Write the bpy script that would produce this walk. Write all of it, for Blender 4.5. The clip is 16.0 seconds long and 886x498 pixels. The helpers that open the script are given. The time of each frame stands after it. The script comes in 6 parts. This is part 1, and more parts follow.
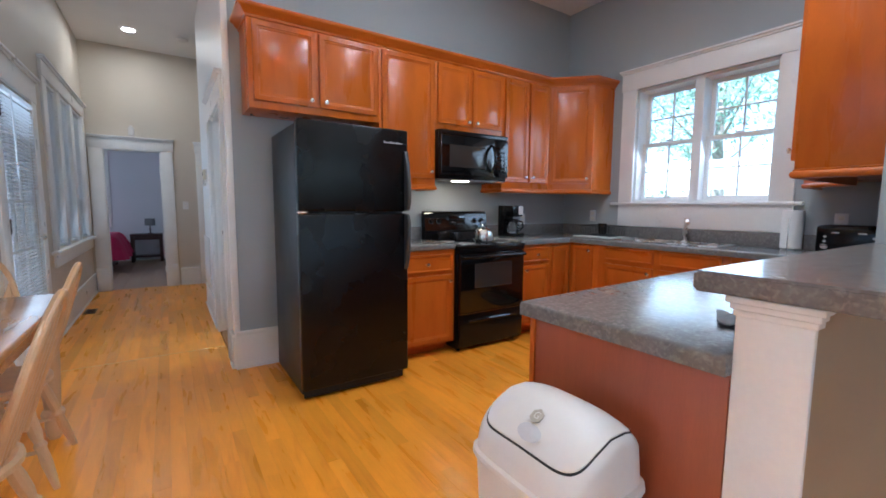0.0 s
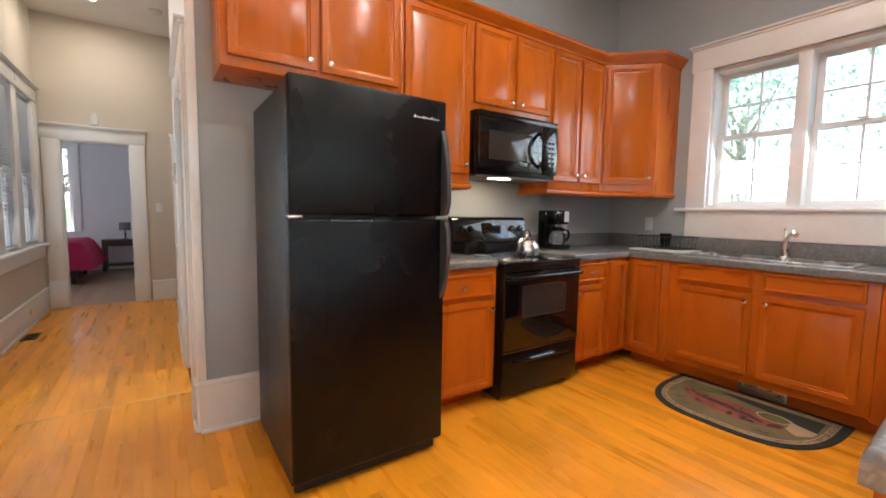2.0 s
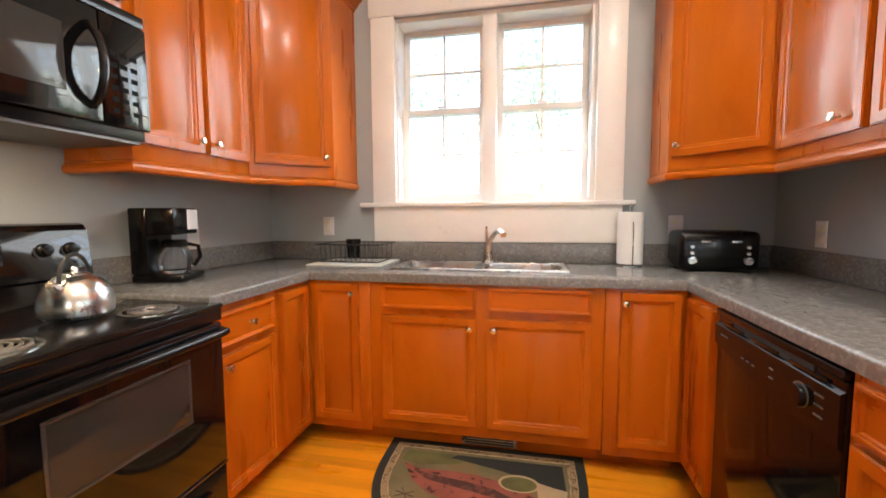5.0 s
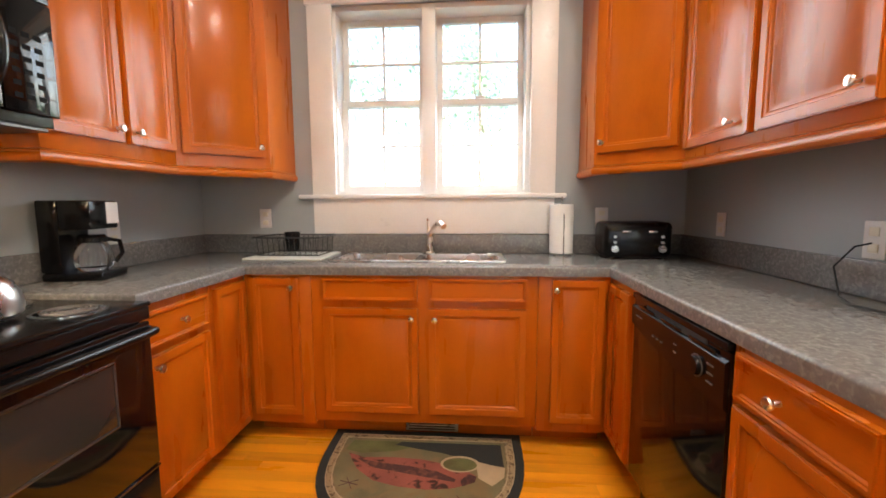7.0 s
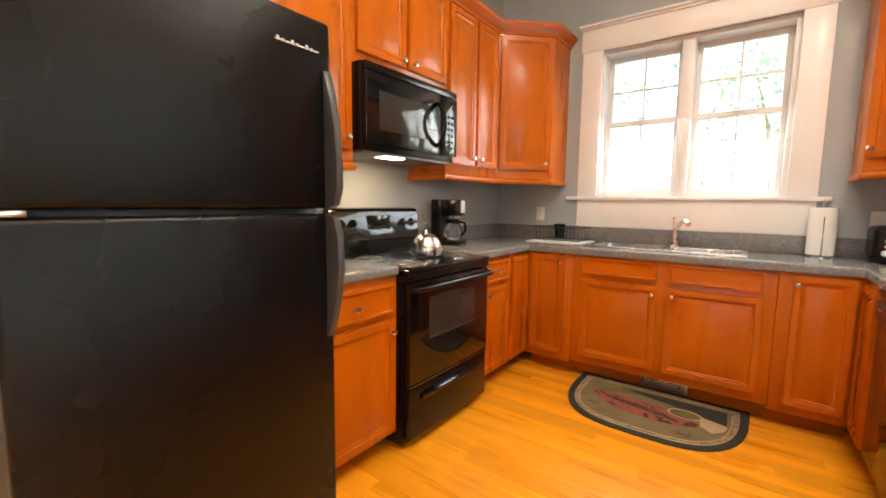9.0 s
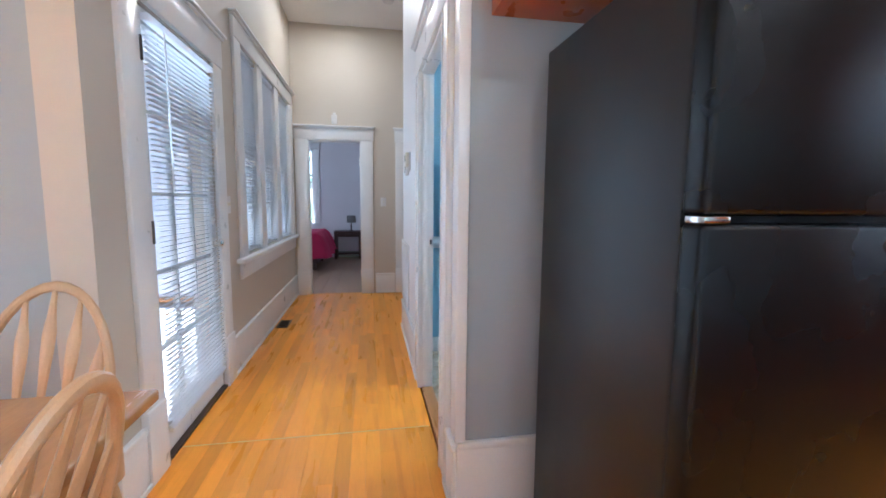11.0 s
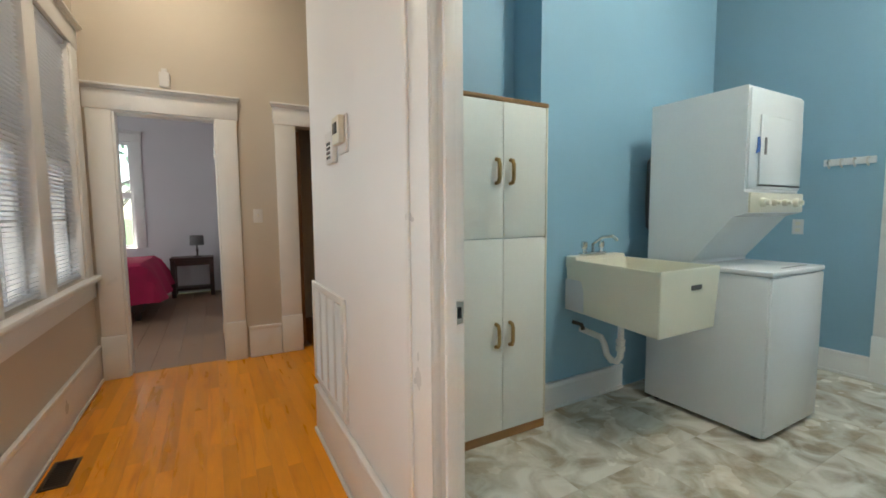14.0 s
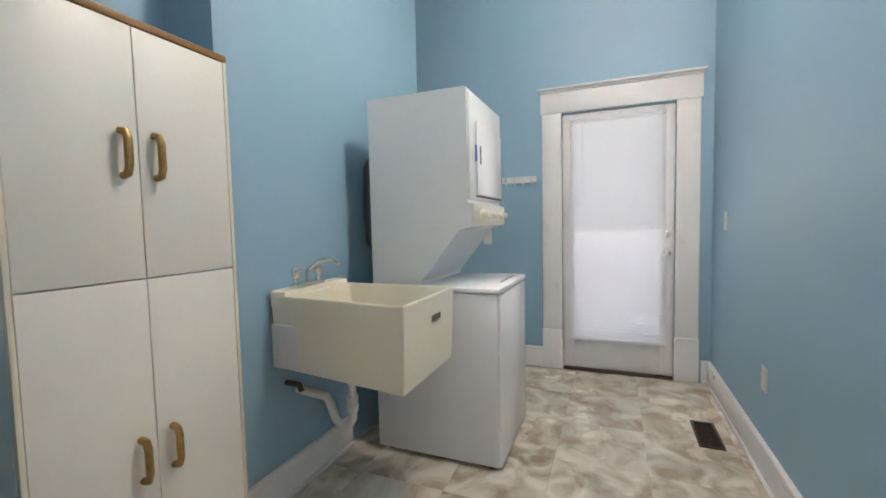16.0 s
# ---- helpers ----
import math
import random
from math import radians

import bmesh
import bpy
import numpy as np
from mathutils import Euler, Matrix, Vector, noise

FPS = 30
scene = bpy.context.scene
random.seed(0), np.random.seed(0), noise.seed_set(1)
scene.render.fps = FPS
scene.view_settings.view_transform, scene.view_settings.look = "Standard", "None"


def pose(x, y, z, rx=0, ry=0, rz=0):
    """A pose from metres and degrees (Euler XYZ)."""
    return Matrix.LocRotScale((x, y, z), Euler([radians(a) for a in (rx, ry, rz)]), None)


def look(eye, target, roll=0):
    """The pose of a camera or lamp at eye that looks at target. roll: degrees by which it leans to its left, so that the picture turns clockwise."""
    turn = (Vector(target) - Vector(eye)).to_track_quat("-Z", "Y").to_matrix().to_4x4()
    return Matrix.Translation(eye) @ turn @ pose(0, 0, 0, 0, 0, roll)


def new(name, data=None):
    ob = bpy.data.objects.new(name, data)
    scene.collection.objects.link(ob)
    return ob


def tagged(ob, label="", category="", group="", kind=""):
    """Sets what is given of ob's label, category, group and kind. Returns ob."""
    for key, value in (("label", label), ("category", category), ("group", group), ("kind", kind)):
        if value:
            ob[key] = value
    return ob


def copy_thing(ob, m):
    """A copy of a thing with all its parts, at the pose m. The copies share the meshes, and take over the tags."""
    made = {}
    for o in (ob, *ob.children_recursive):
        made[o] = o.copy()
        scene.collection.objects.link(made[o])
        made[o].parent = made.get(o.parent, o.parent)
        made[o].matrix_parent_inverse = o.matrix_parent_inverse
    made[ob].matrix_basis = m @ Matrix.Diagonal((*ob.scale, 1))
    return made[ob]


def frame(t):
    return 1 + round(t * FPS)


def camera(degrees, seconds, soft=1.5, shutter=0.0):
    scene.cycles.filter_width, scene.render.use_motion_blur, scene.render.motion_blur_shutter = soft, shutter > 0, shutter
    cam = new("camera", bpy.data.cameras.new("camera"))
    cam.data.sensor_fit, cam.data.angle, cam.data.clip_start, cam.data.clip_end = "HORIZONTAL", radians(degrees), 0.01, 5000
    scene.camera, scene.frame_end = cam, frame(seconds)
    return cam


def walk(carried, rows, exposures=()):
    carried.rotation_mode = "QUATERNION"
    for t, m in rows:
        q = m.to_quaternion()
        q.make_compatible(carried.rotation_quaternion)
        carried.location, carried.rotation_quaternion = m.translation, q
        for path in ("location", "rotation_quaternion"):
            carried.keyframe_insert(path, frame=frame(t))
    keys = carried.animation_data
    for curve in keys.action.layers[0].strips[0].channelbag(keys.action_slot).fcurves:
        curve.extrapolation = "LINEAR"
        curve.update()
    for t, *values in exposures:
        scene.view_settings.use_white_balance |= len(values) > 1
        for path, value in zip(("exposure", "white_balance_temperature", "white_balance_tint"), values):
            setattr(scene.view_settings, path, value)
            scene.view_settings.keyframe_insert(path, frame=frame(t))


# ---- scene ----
cam = camera(93.4, 16.0, soft=1.7)
PATH = [
    (0, (0.493, 0.862, 1.234), (1.589, 2.523, 1.032), 0.4),
    (0.5, (0.447, 1.019, 1.212), (1.43, 2.749, 1.009), 0.3),
    (1, (0.494, 1.253, 1.213), (1.496, 2.974, 1.028), 0.8),
    (1.5, (0.583, 1.488, 1.227), (1.622, 3.187, 1.037), 1.0),
    (2, (0.727, 1.727, 1.217), (1.848, 3.374, 1.044), 0.9),
    (2.5, (0.898, 1.938, 1.228), (2.155, 3.485, 1.066), 0.6),
    (3, (1.125, 2.138, 1.237), (2.507, 3.578, 1.093), 0.2),
    (3.5, (1.346, 2.291, 1.238), (2.928, 3.504, 1.078), 0.1),
    (4, (1.562, 2.441, 1.225), (3.3, 3.418, 1.065), -0.1),
    (4.5, (1.749, 2.541, 1.228), (3.618, 3.232, 1.066), -0.1),
    (5, (1.951, 2.561, 1.215), (3.902, 2.971, 1.051), -0.3),
    (5.2, (2.046, 2.562, 1.217), (4.016, 2.867, 1.062), -0.3),
    (5.8, (2.2, 2.565, 1.22), (4.19, 2.66, 1.05), -0.3),
    (6.3, (2.21, 2.56, 1.223), (4.205, 2.56, 1.035), -0.3),
    (6.8, (2.02, 2.545, 1.225), (4.01, 2.63, 1.022), -0.3),
    (7.3, (1.77, 2.524, 1.226), (3.743, 2.779, 1.017), -0.2),
    (7.5, (1.692, 2.513, 1.231), (3.654, 2.846, 1.035), -0.0),
    (8, (1.464, 2.458, 1.232), (3.369, 3.036, 1.043), 0.5),
    (8.5, (1.25, 2.398, 1.218), (3.04, 3.267, 1.018), 0.6),
    (9, (1.042, 2.361, 1.22), (2.64, 3.545, 1.004), 0.7),
    (9.5, (0.831, 2.319, 1.214), (2.142, 3.814, 0.995), 0.4),
    (10, (0.708, 2.342, 1.204), (1.696, 4.069, 0.997), 0.3),
    (10.2, (0.665, 2.412, 1.202), (1.545, 4.194, 0.982), 0.8),
    (10.8, (0.57, 2.66, 1.21), (1.03, 4.59, 0.99), 0.6),
    (11.4, (0.51, 2.94, 1.24), (0.71, 4.92, 1.02), 0.5),
    (11.9, (0.475, 3.2, 1.255), (0.585, 5.19, 1.04), 0.5),
    (12.3, (0.442, 3.44, 1.264), (0.536, 5.426, 1.048), 0.5),
    (12.5, (0.421, 3.57, 1.261), (0.545, 5.555, 1.048), 0.3),
    (13, (0.395, 3.897, 1.256), (0.685, 5.866, 1.052), 0.2),
    (13.5, (0.34, 4.224, 1.248), (0.949, 6.12, 1.066), -0.3),
    (14, (0.388, 4.476, 1.223), (1.352, 6.221, 1.058), -0.5),
    (14.5, (0.539, 4.705, 1.236), (1.852, 6.205, 1.083), -0.5),
    (15, (0.681, 4.832, 1.222), (2.268, 6.04, 1.072), -0.6),
    (15.5, (0.832, 4.932, 1.231), (2.587, 5.881, 1.097), -0.9),
    (16, (0.942, 5.0, 1.231), (2.789, 5.758, 1.11), -1.3),
]
EXPOSURES = [(0, 2.05, 5000, 6), (1.5, 2.3, 5950, 10), (3, 2.66, 6800, 10), (3.5, 2.7, 7400, 10), (5, 2.87, 6750, 10), (8, 2.67, 6800, 10), (9, 2.85, 7200, 10), (9.5, 2.82, 5450, 8), (10, 2.7, 4850, 7),
             (12.5, 2.28, 5300, 8), (13, 2.05, 5400, 6), (13.5, 2.15, 6250, 6), (14, 2.35, 6700, 6), (14.5, 2.37, 6500, 10), (15, 2.3, 6300, 12), (15.5, 2.52, 7000, 22), (16, 2.47, 7100, 22)]
walk(cam, [(t, look(eye, target, roll)) for t, eye, target, roll in PATH], EXPOSURES)

# ---- daylight ----
world = bpy.data.worlds.new("sky")
scene.world = world
world.use_nodes = True
wn = world.node_tree.nodes
sky = wn.new("ShaderNodeTexSky")
sky.sky_type, sky.sun_disc = "NISHITA", False
sky.sun_elevation, sky.sun_rotation = radians(48), radians(279)
world.node_tree.links.new(sky.outputs[0], wn["Background"].inputs[0])
wn["Background"].inputs[1].default_value = 0.15


def lamp(name, kind, m, watts, colour=(1, 1, 1), size=1.0, size_y=None):
    data = bpy.data.lights.new(name, kind)
    data.energy, data.color = watts, colour
    if kind == "AREA":
        data.size = size
        if size_y:
            data.shape, data.size_y = "RECTANGLE", size_y
    elif kind == "SUN":
        data.angle = size
    else:
        data.shadow_soft_size = size
    ob = new(name, data)
    ob.matrix_world = m
    return ob


# the sun stands in the west, high
lamp("sun", "SUN", look((-8, 1.3, 9), (0, 0, 0)), 4.0, (1, 0.95, 0.88), radians(0.6))
# sky light entering at the openings
DAY = (0.86, 0.94, 1.0)
DSW, DWW, WINDOW_W = -3.12, -3.32, 3.5

# recessed lights out of view: places and power; the last two, dining ones, are added
CANS, CAN_W = [(1.25, 1.9), (2.35, 2.7), (2.6, 1.75), (2.6, -0.6), (-1.6, 0.6)], 3.8
LAUNDRY_CANS, LAUNDRY_W = [(2.6, 4.9)], 9
HALL_X = -0.34
# sky light standing in the unseen living-room windows
for m, w, watts in ((look((-1.1, DSW, 1.6), (-1.1, 0, 1.4)), 2.6, WINDOW_W), (look((2.5, DSW, 1.6), (2.5, 0, 1.4)), 2.6, WINDOW_W), (look((DWW, 1.35, 1.6), (0, 1.35, 1.4)), 3.7, 2.4)):
    lamp("window_daylight", "AREA", m, watts, DAY, w, 1.65)
# added fill lamp inside the closed back-door blind, brightens the laundry floor
lamp("back_door_fill", "AREA", look((4.43, 4.985, 1.2), (3.4, 4.985, 0.3)), 0.7, (1.0, 0.97, 0.95), 0.7, 1.7)
# added fill lamp before the bedroom's solid left wall, where no window opens
lamp("bedroom_fill", "AREA", look((-2.7, 10.4, 1.6), (0, 10.6, 1.2)), 7, DAY, 1.8, 1.5)
# sky light standing in the hall and kitchen openings
lamp("front_door_daylight", "AREA", look((HALL_X, 5.18, 1.3), (1, 5.18, 1.4)), 1.2, DAY, 0.72, 1.4)
lamp("hall_window_daylight", "AREA", look((HALL_X, 7.24, 1.6), (1, 7.24, 1.4)), 1.1, DAY, 1.9, 1.5)
lamp("kitchen_window_daylight", "AREA", look((4.50, 2.795, 1.84), (3, 2.795, 0.9)), 3.2, DAY, 1.1, 1.0)
# lamp outside the back door stands in for daylight behind its closed blind
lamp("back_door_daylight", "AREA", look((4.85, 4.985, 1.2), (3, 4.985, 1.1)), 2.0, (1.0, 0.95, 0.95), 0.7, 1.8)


# ---- materials ----
def mat(name, colour, rough=0.5, metal=0.0, vary=0.06, scale=6.0, bump=0.0, bscale=60.0, stretch=(1, 1, 1), spec=0.5, coat=0.0, island=0.0, per=0.0):
    """A procedural surface: base colour with coarse and fine variation, roughness variation and a fine relief."""
    m = bpy.data.materials.new(name)
    m.use_nodes = True
    n, ln = m.node_tree.nodes, m.node_tree.links
    b = n["Principled BSDF"]
    b.inputs["Roughness"].default_value, b.inputs["Metallic"].default_value = rough, metal
    b.inputs["Specular IOR Level"].default_value = spec
    b.inputs["Coat Weight"].default_value = coat
    b.inputs["Coat Roughness"].default_value = 0.15
    tc, mp = n.new("ShaderNodeTexCoord"), n.new("ShaderNodeMapping")
    mp.inputs["Scale"].default_value = stretch
    ln.new(tc.outputs["Object"], mp.inputs["Vector"])
    where = mp.outputs["Vector"]
    if island or per:
        who = n.new("ShaderNodeNewGeometry" if island else "ShaderNodeObjectInfo")
        far, shift = n.new("ShaderNodeMath"), n.new("ShaderNodeVectorMath")
        far.operation, far.inputs[1].default_value, far.name = "MULTIPLY", 43.0, "piece_offset"
        ln.new(who.outputs["Random Per Island" if island else "Random"], far.inputs[0])
        ln.new(where, shift.inputs[0])
        ln.new(far.outputs[0], shift.inputs[1])
        where = shift.outputs[0]
    big, fine = n.new("ShaderNodeTexNoise"), n.new("ShaderNodeTexNoise")
    big.inputs["Scale"].default_value, fine.inputs["Scale"].default_value = scale, bscale
    big.inputs["Detail"].default_value, fine.inputs["Detail"].default_value = 4, 4
    for t in (big, fine):
        ln.new(where, t.inputs["Vector"])
    add = n.new("ShaderNodeMath")
    add.operation = "ADD"
    ln.new(big.outputs["Fac"], add.inputs[0])
    half = n.new("ShaderNodeMath")
    half.operation = "MULTIPLY"
    half.inputs[1].default_value = 0.5
    ln.new(fine.outputs["Fac"], half.inputs[0])
    ln.new(half.outputs[0], add.inputs[1])
    last = add.outputs[0]
    if island or per:
        info = n.new("ShaderNodeNewGeometry" if island else "ShaderNodeObjectInfo")
        k = n.new("ShaderNodeMath")
        k.operation = "MULTIPLY_ADD"
        k.inputs[1].default_value = island or per
        ln.new(info.outputs["Random Per Island" if island else "Random"], k.inputs[0])
        ln.new(last, k.inputs[2])
        last = k.outputs[0]
    ramp = n.new("ShaderNodeMapRange")
    ramp.inputs["From Min"].default_value, ramp.inputs["From Max"].default_value = 0.45, 1.05 + (island or per)
    ramp.inputs["To Min"].default_value, ramp.inputs["To Max"].default_value = 1 - vary * 1.5, 1 + vary * 1.5
    ln.new(last, ramp.inputs["Value"])
    mul = n.new("ShaderNodeMix")
    mul.data_type, mul.blend_type = "RGBA", "MULTIPLY"
    mul.inputs[0].default_value = 1
    mul.inputs[6].default_value = (*colour, 1)
    ln.new(ramp.outputs[0], mul.inputs[7])
    ln.new(mul.outputs[2], b.inputs["Base Color"])
    rr = n.new("ShaderNodeMapRange")
    rr.inputs["From Min"].default_value, rr.inputs["From Max"].default_value = 0.3, 0.7
    rr.inputs["To Min"].default_value, rr.inputs["To Max"].default_value = max(rough - 0.05, 0.02), min(rough + 0.06, 1)
    ln.new(big.outputs["Fac"], rr.inputs["Value"])
    ln.new(rr.outputs[0], b.inputs["Roughness"])
    if bump:
        bp = n.new("ShaderNodeBump")
        bp.inputs["Strength"].default_value, bp.inputs["Distance"].default_value = bump, 0.004
        ln.new(fine.outputs["Fac"], bp.inputs["Height"])
        ln.new(bp.outputs["Normal"], b.inputs["Normal"])
    return m


def two_tone(m, colour, scale, lo, hi, detail=6.0, stretch=(1, 1, 1), swirl=0.6):
    """Veins or patches of a second colour over a material made by mat()."""
    n, ln = m.node_tree.nodes, m.node_tree.links
    b = n["Principled BSDF"]
    old = b.inputs["Base Color"].links[0].from_socket
    tc, mp, t = n.new("ShaderNodeTexCoord"), n.new("ShaderNodeMapping"), n.new("ShaderNodeTexNoise")
    mp.inputs["Scale"].default_value = stretch
    t.inputs["Scale"].default_value, t.inputs["Detail"].default_value, t.inputs["Distortion"].default_value = scale, detail, swirl
    ln.new(tc.outputs["Object"], mp.inputs["Vector"])
    where = mp.outputs["Vector"]
    if n.get("piece_offset"):
        shift = n.new("ShaderNodeVectorMath")
        ln.new(where, shift.inputs[0])
        ln.new(n["piece_offset"].outputs[0], shift.inputs[1])
        where = shift.outputs[0]
    ln.new(where, t.inputs["Vector"])
    r = n.new("ShaderNodeMapRange")
    r.inputs["From Min"].default_value, r.inputs["From Max"].default_value = lo, hi
    ln.new(t.outputs["Fac"], r.inputs["Value"])
    mix = n.new("ShaderNodeMix")
    mix.data_type = "RGBA"
    ln.new(r.outputs[0], mix.inputs[0])
    ln.new(old, mix.inputs[6])
    mix.inputs[7].default_value = (*colour, 1)
    ln.new(mix.outputs[2], b.inputs["Base Color"])
    return m


def glow(name, colour, strength):
    m = bpy.data.materials.new(name)
    m.use_nodes = True
    b = m.node_tree.nodes["Principled BSDF"]
    b.inputs["Base Color"].default_value = (*colour, 1)
    b.inputs["Emission Color"].default_value = (*colour, 1)
    b.inputs["Emission Strength"].default_value = strength
    return m


def glass_mat(name, tint=(1, 1, 1), rough=0.0):
    m = bpy.data.materials.new(name)
    m.use_nodes = True
    b = m.node_tree.nodes["Principled BSDF"]
    b.inputs["Base Color"].default_value = (*tint, 1)
    b.inputs["Transmission Weight"].default_value = 1
    b.inputs["Roughness"].default_value = rough
    b.inputs["IOR"].default_value = 1.45
    return m


GREY_WALL = mat("grey_wall_paint", (0.345, 0.372, 0.385), 0.6, vary=0.025, scale=2, bump=0.12, bscale=220)
BEIGE_WALL = mat("cream_wall_paint", (0.55, 0.49, 0.41), 0.6, vary=0.025, scale=2, bump=0.12, bscale=220)
BLUE_WALL = mat("blue_wall_paint", (0.25, 0.42, 0.53), 0.5, vary=0.03, scale=2, bump=0.15, bscale=200)
BED_WALL = mat("lilac_wall_paint", (0.62, 0.60, 0.62), 0.6, vary=0.02, scale=2)
CEIL = mat("ceiling_paint", (0.78, 0.77, 0.75), 0.8, vary=0.02, scale=2, bump=0.1, bscale=180)
WHITE = mat("white_trim_paint", (0.75, 0.745, 0.73), 0.32, vary=0.03, scale=5, bump=0.05, bscale=90)
# the hall's cream paint made paler: window light put into the colour
WINDOW_LIT_WALL = mat("window_lit_wall_paint", (0.78, 0.775, 0.77), 0.5, vary=0.025, scale=2, bump=0.1, bscale=200)
CHERRY = two_tone(mat("cherry_stained_maple", (0.46, 0.107, 0.005), 0.3, vary=0.10, scale=1.6, bump=0.02, bscale=40, stretch=(7, 7, 1), spec=0.24, coat=0.22, per=0.3), (0.37, 0.076, 0.004), 2.2, 0.5, 0.8, stretch=(3, 3, 1))
CHERRY_H = two_tone(mat("cherry_stained_maple_level", (0.46, 0.107, 0.005), 0.3, vary=0.10, scale=1.6, bump=0.02, bscale=40, stretch=(1, 1, 7), spec=0.24, coat=0.22, per=0.3), (0.37, 0.076, 0.004), 2.2, 0.5, 0.8)
CHERRY_PANEL = mat("cherry_laminate_panel", (0.30, 0.075, 0.028), 0.42, vary=0.08, scale=2, stretch=(10, 10, 1), bscale=30)
OAK = two_tone(mat("oak_floor", (0.80, 0.315, 0.016), 0.3, vary=0.17, scale=2.0, bump=0.02, bscale=20, stretch=(7, 0.8, 1), coat=0.05, spec=0.4, per=0.8), (0.56, 0.175, 0.009), 2.0, 0.56, 0.85, stretch=(7, 0.7, 1))
OAK_REST = two_tone(mat("oak_floor_joined", (0.80, 0.315, 0.016), 0.3, vary=0.17, scale=2.0, bump=0.02, bscale=20, stretch=(7, 0.8, 1), coat=0.05, spec=0.4, island=0.8), (0.56, 0.175, 0.009), 2.0, 0.56, 0.85, stretch=(7, 0.7, 1))
SUBFLOOR = mat("dark_floor_joint", (0.30, 0.11, 0.015), 0.7, vary=0.1)
COUNTER = two_tone(mat("grey_mottled_laminate", (0.152, 0.146, 0.140), 0.2, vary=0.12, scale=30, bscale=120, spec=0.38), (0.23, 0.22, 0.212), 75, 0.48, 0.7, detail=3)
BLACK = mat("black_appliance_enamel", (0.006, 0.0055, 0.0057), 0.17, vary=0.08, scale=3, spec=0.3)
BLACK_TEX = mat("black_textured_steel", (0.003, 0.0027, 0.0029), 0.26, spec=0.27, vary=0.1, scale=3, bump=0.18, bscale=520)
KEY = mat("matt_black_key", (0.006, 0.006, 0.006), 0.6, vary=0.05, spec=0.06)
HANDLE_BLACK = mat("satin_black_handle", (0.045, 0.045, 0.048), 0.32, vary=0.08, spec=0.5)
# base greyer than the doors: the hall door's reflection put into the colour
BLACK_SIDE = mat("black_textured_side", (0.014, 0.014, 0.015), 0.40, spec=0.5, vary=0.1, scale=3, bump=0.2, bscale=420)
BLACK_GLASS = mat("black_glass", (0.004, 0.0035, 0.0037), 0.05, vary=0.02, spec=0.5)
GREY_GLASS = mat("smoked_window_glass", (0.030, 0.026, 0.024), 0.09, vary=0.03, spec=0.35)
RUBBER = mat("black_rubber", (0.012, 0.012, 0.012), 0.7, vary=0.1)
CHROME = mat("brushed_chrome", (0.72, 0.71, 0.69), 0.2, 1.0, vary=0.05, scale=20)
STEEL = mat("stainless_steel", (0.64, 0.63, 0.61), 0.26, 1.0, vary=0.04, scale=6)
NICKEL = mat("satin_nickel", (0.74, 0.70, 0.64), 0.28, 1.0, vary=0.04)
COIL = mat("burner_coil", (0.16, 0.15, 0.145), 0.45, 0.6, vary=0.1)
WHITE_PLASTIC = mat("white_plastic", (0.66, 0.65, 0.635), 0.36, vary=0.025, scale=4)
IVORY = mat("ivory_plastic", (0.68, 0.64, 0.52), 0.35, vary=0.03)
TUB = mat("cream_tub_plastic", (0.78, 0.735, 0.60), 0.38, vary=0.03, scale=3, bump=0.05, bscale=120)
ENAMEL = mat("white_appliance_enamel", (0.76, 0.77, 0.77), 0.18, vary=0.02, scale=2)
CABWHITE = mat("white_melamine", (0.73, 0.72, 0.66), 0.4, vary=0.025, scale=3)
OAKTRIM = mat("oak_edge_trim", (0.30, 0.15, 0.05), 0.45, vary=0.15, scale=4, stretch=(1, 12, 12))
BRASS = mat("antique_brass", (0.38, 0.24, 0.09), 0.38, 0.8, vary=0.15, scale=30)
GLASS = glass_mat("clear_glass")
BLIND = mat("white_blind_slat", (0.80, 0.80, 0.80), 0.45, vary=0.02)
# thin vinyl slats let some daylight through
bn, bl = BLIND.node_tree.nodes, BLIND.node_tree.links
thru, blend = bn.new("ShaderNodeBsdfTranslucent"), bn.new("ShaderNodeMixShader")
thru.inputs["Color"].default_value = (0.82, 0.83, 0.85, 1)
blend.inputs[0].default_value = 0.5
bl.new(bn["Principled BSDF"].outputs[0], blend.inputs[1])
bl.new(thru.outputs[0], blend.inputs[2])
bl.new(blend.outputs[0], bn["Material Output"].inputs["Surface"])
CHAIRWOOD = mat("light_chair_wood", (0.56, 0.36, 0.19), 0.36, vary=0.1, scale=3, stretch=(6, 6, 1), coat=0.15)
TABLEWOOD = mat("honey_table_wood", (0.46, 0.235, 0.09), 0.22, vary=0.13, scale=2.5, stretch=(9, 1, 1), coat=0.35, bscale=30)
VINYL = two_tone(mat("stone_vinyl_tile", (0.37, 0.315, 0.23), 0.24, vary=0.24, scale=4, bump=0.05, bscale=60, per=0.12), (0.66, 0.63, 0.55), 5.0, 0.36, 0.66, detail=12, swirl=1.1)
VINYL_REST = two_tone(mat("stone_vinyl_joined", (0.37, 0.315, 0.23), 0.24, vary=0.24, scale=4, bump=0.05, bscale=60, island=0.12), (0.66, 0.63, 0.55), 5.0, 0.36, 0.66, detail=12, swirl=1.1)
GROUT = mat("tile_joint", (0.42, 0.38, 0.31), 0.7, vary=0.08)
BEDFLOOR = mat("grey_brown_plank_floor", (0.31, 0.195, 0.125), 0.4, vary=0.2, scale=2, stretch=(8, 1, 1), bscale=30, island=0.5)
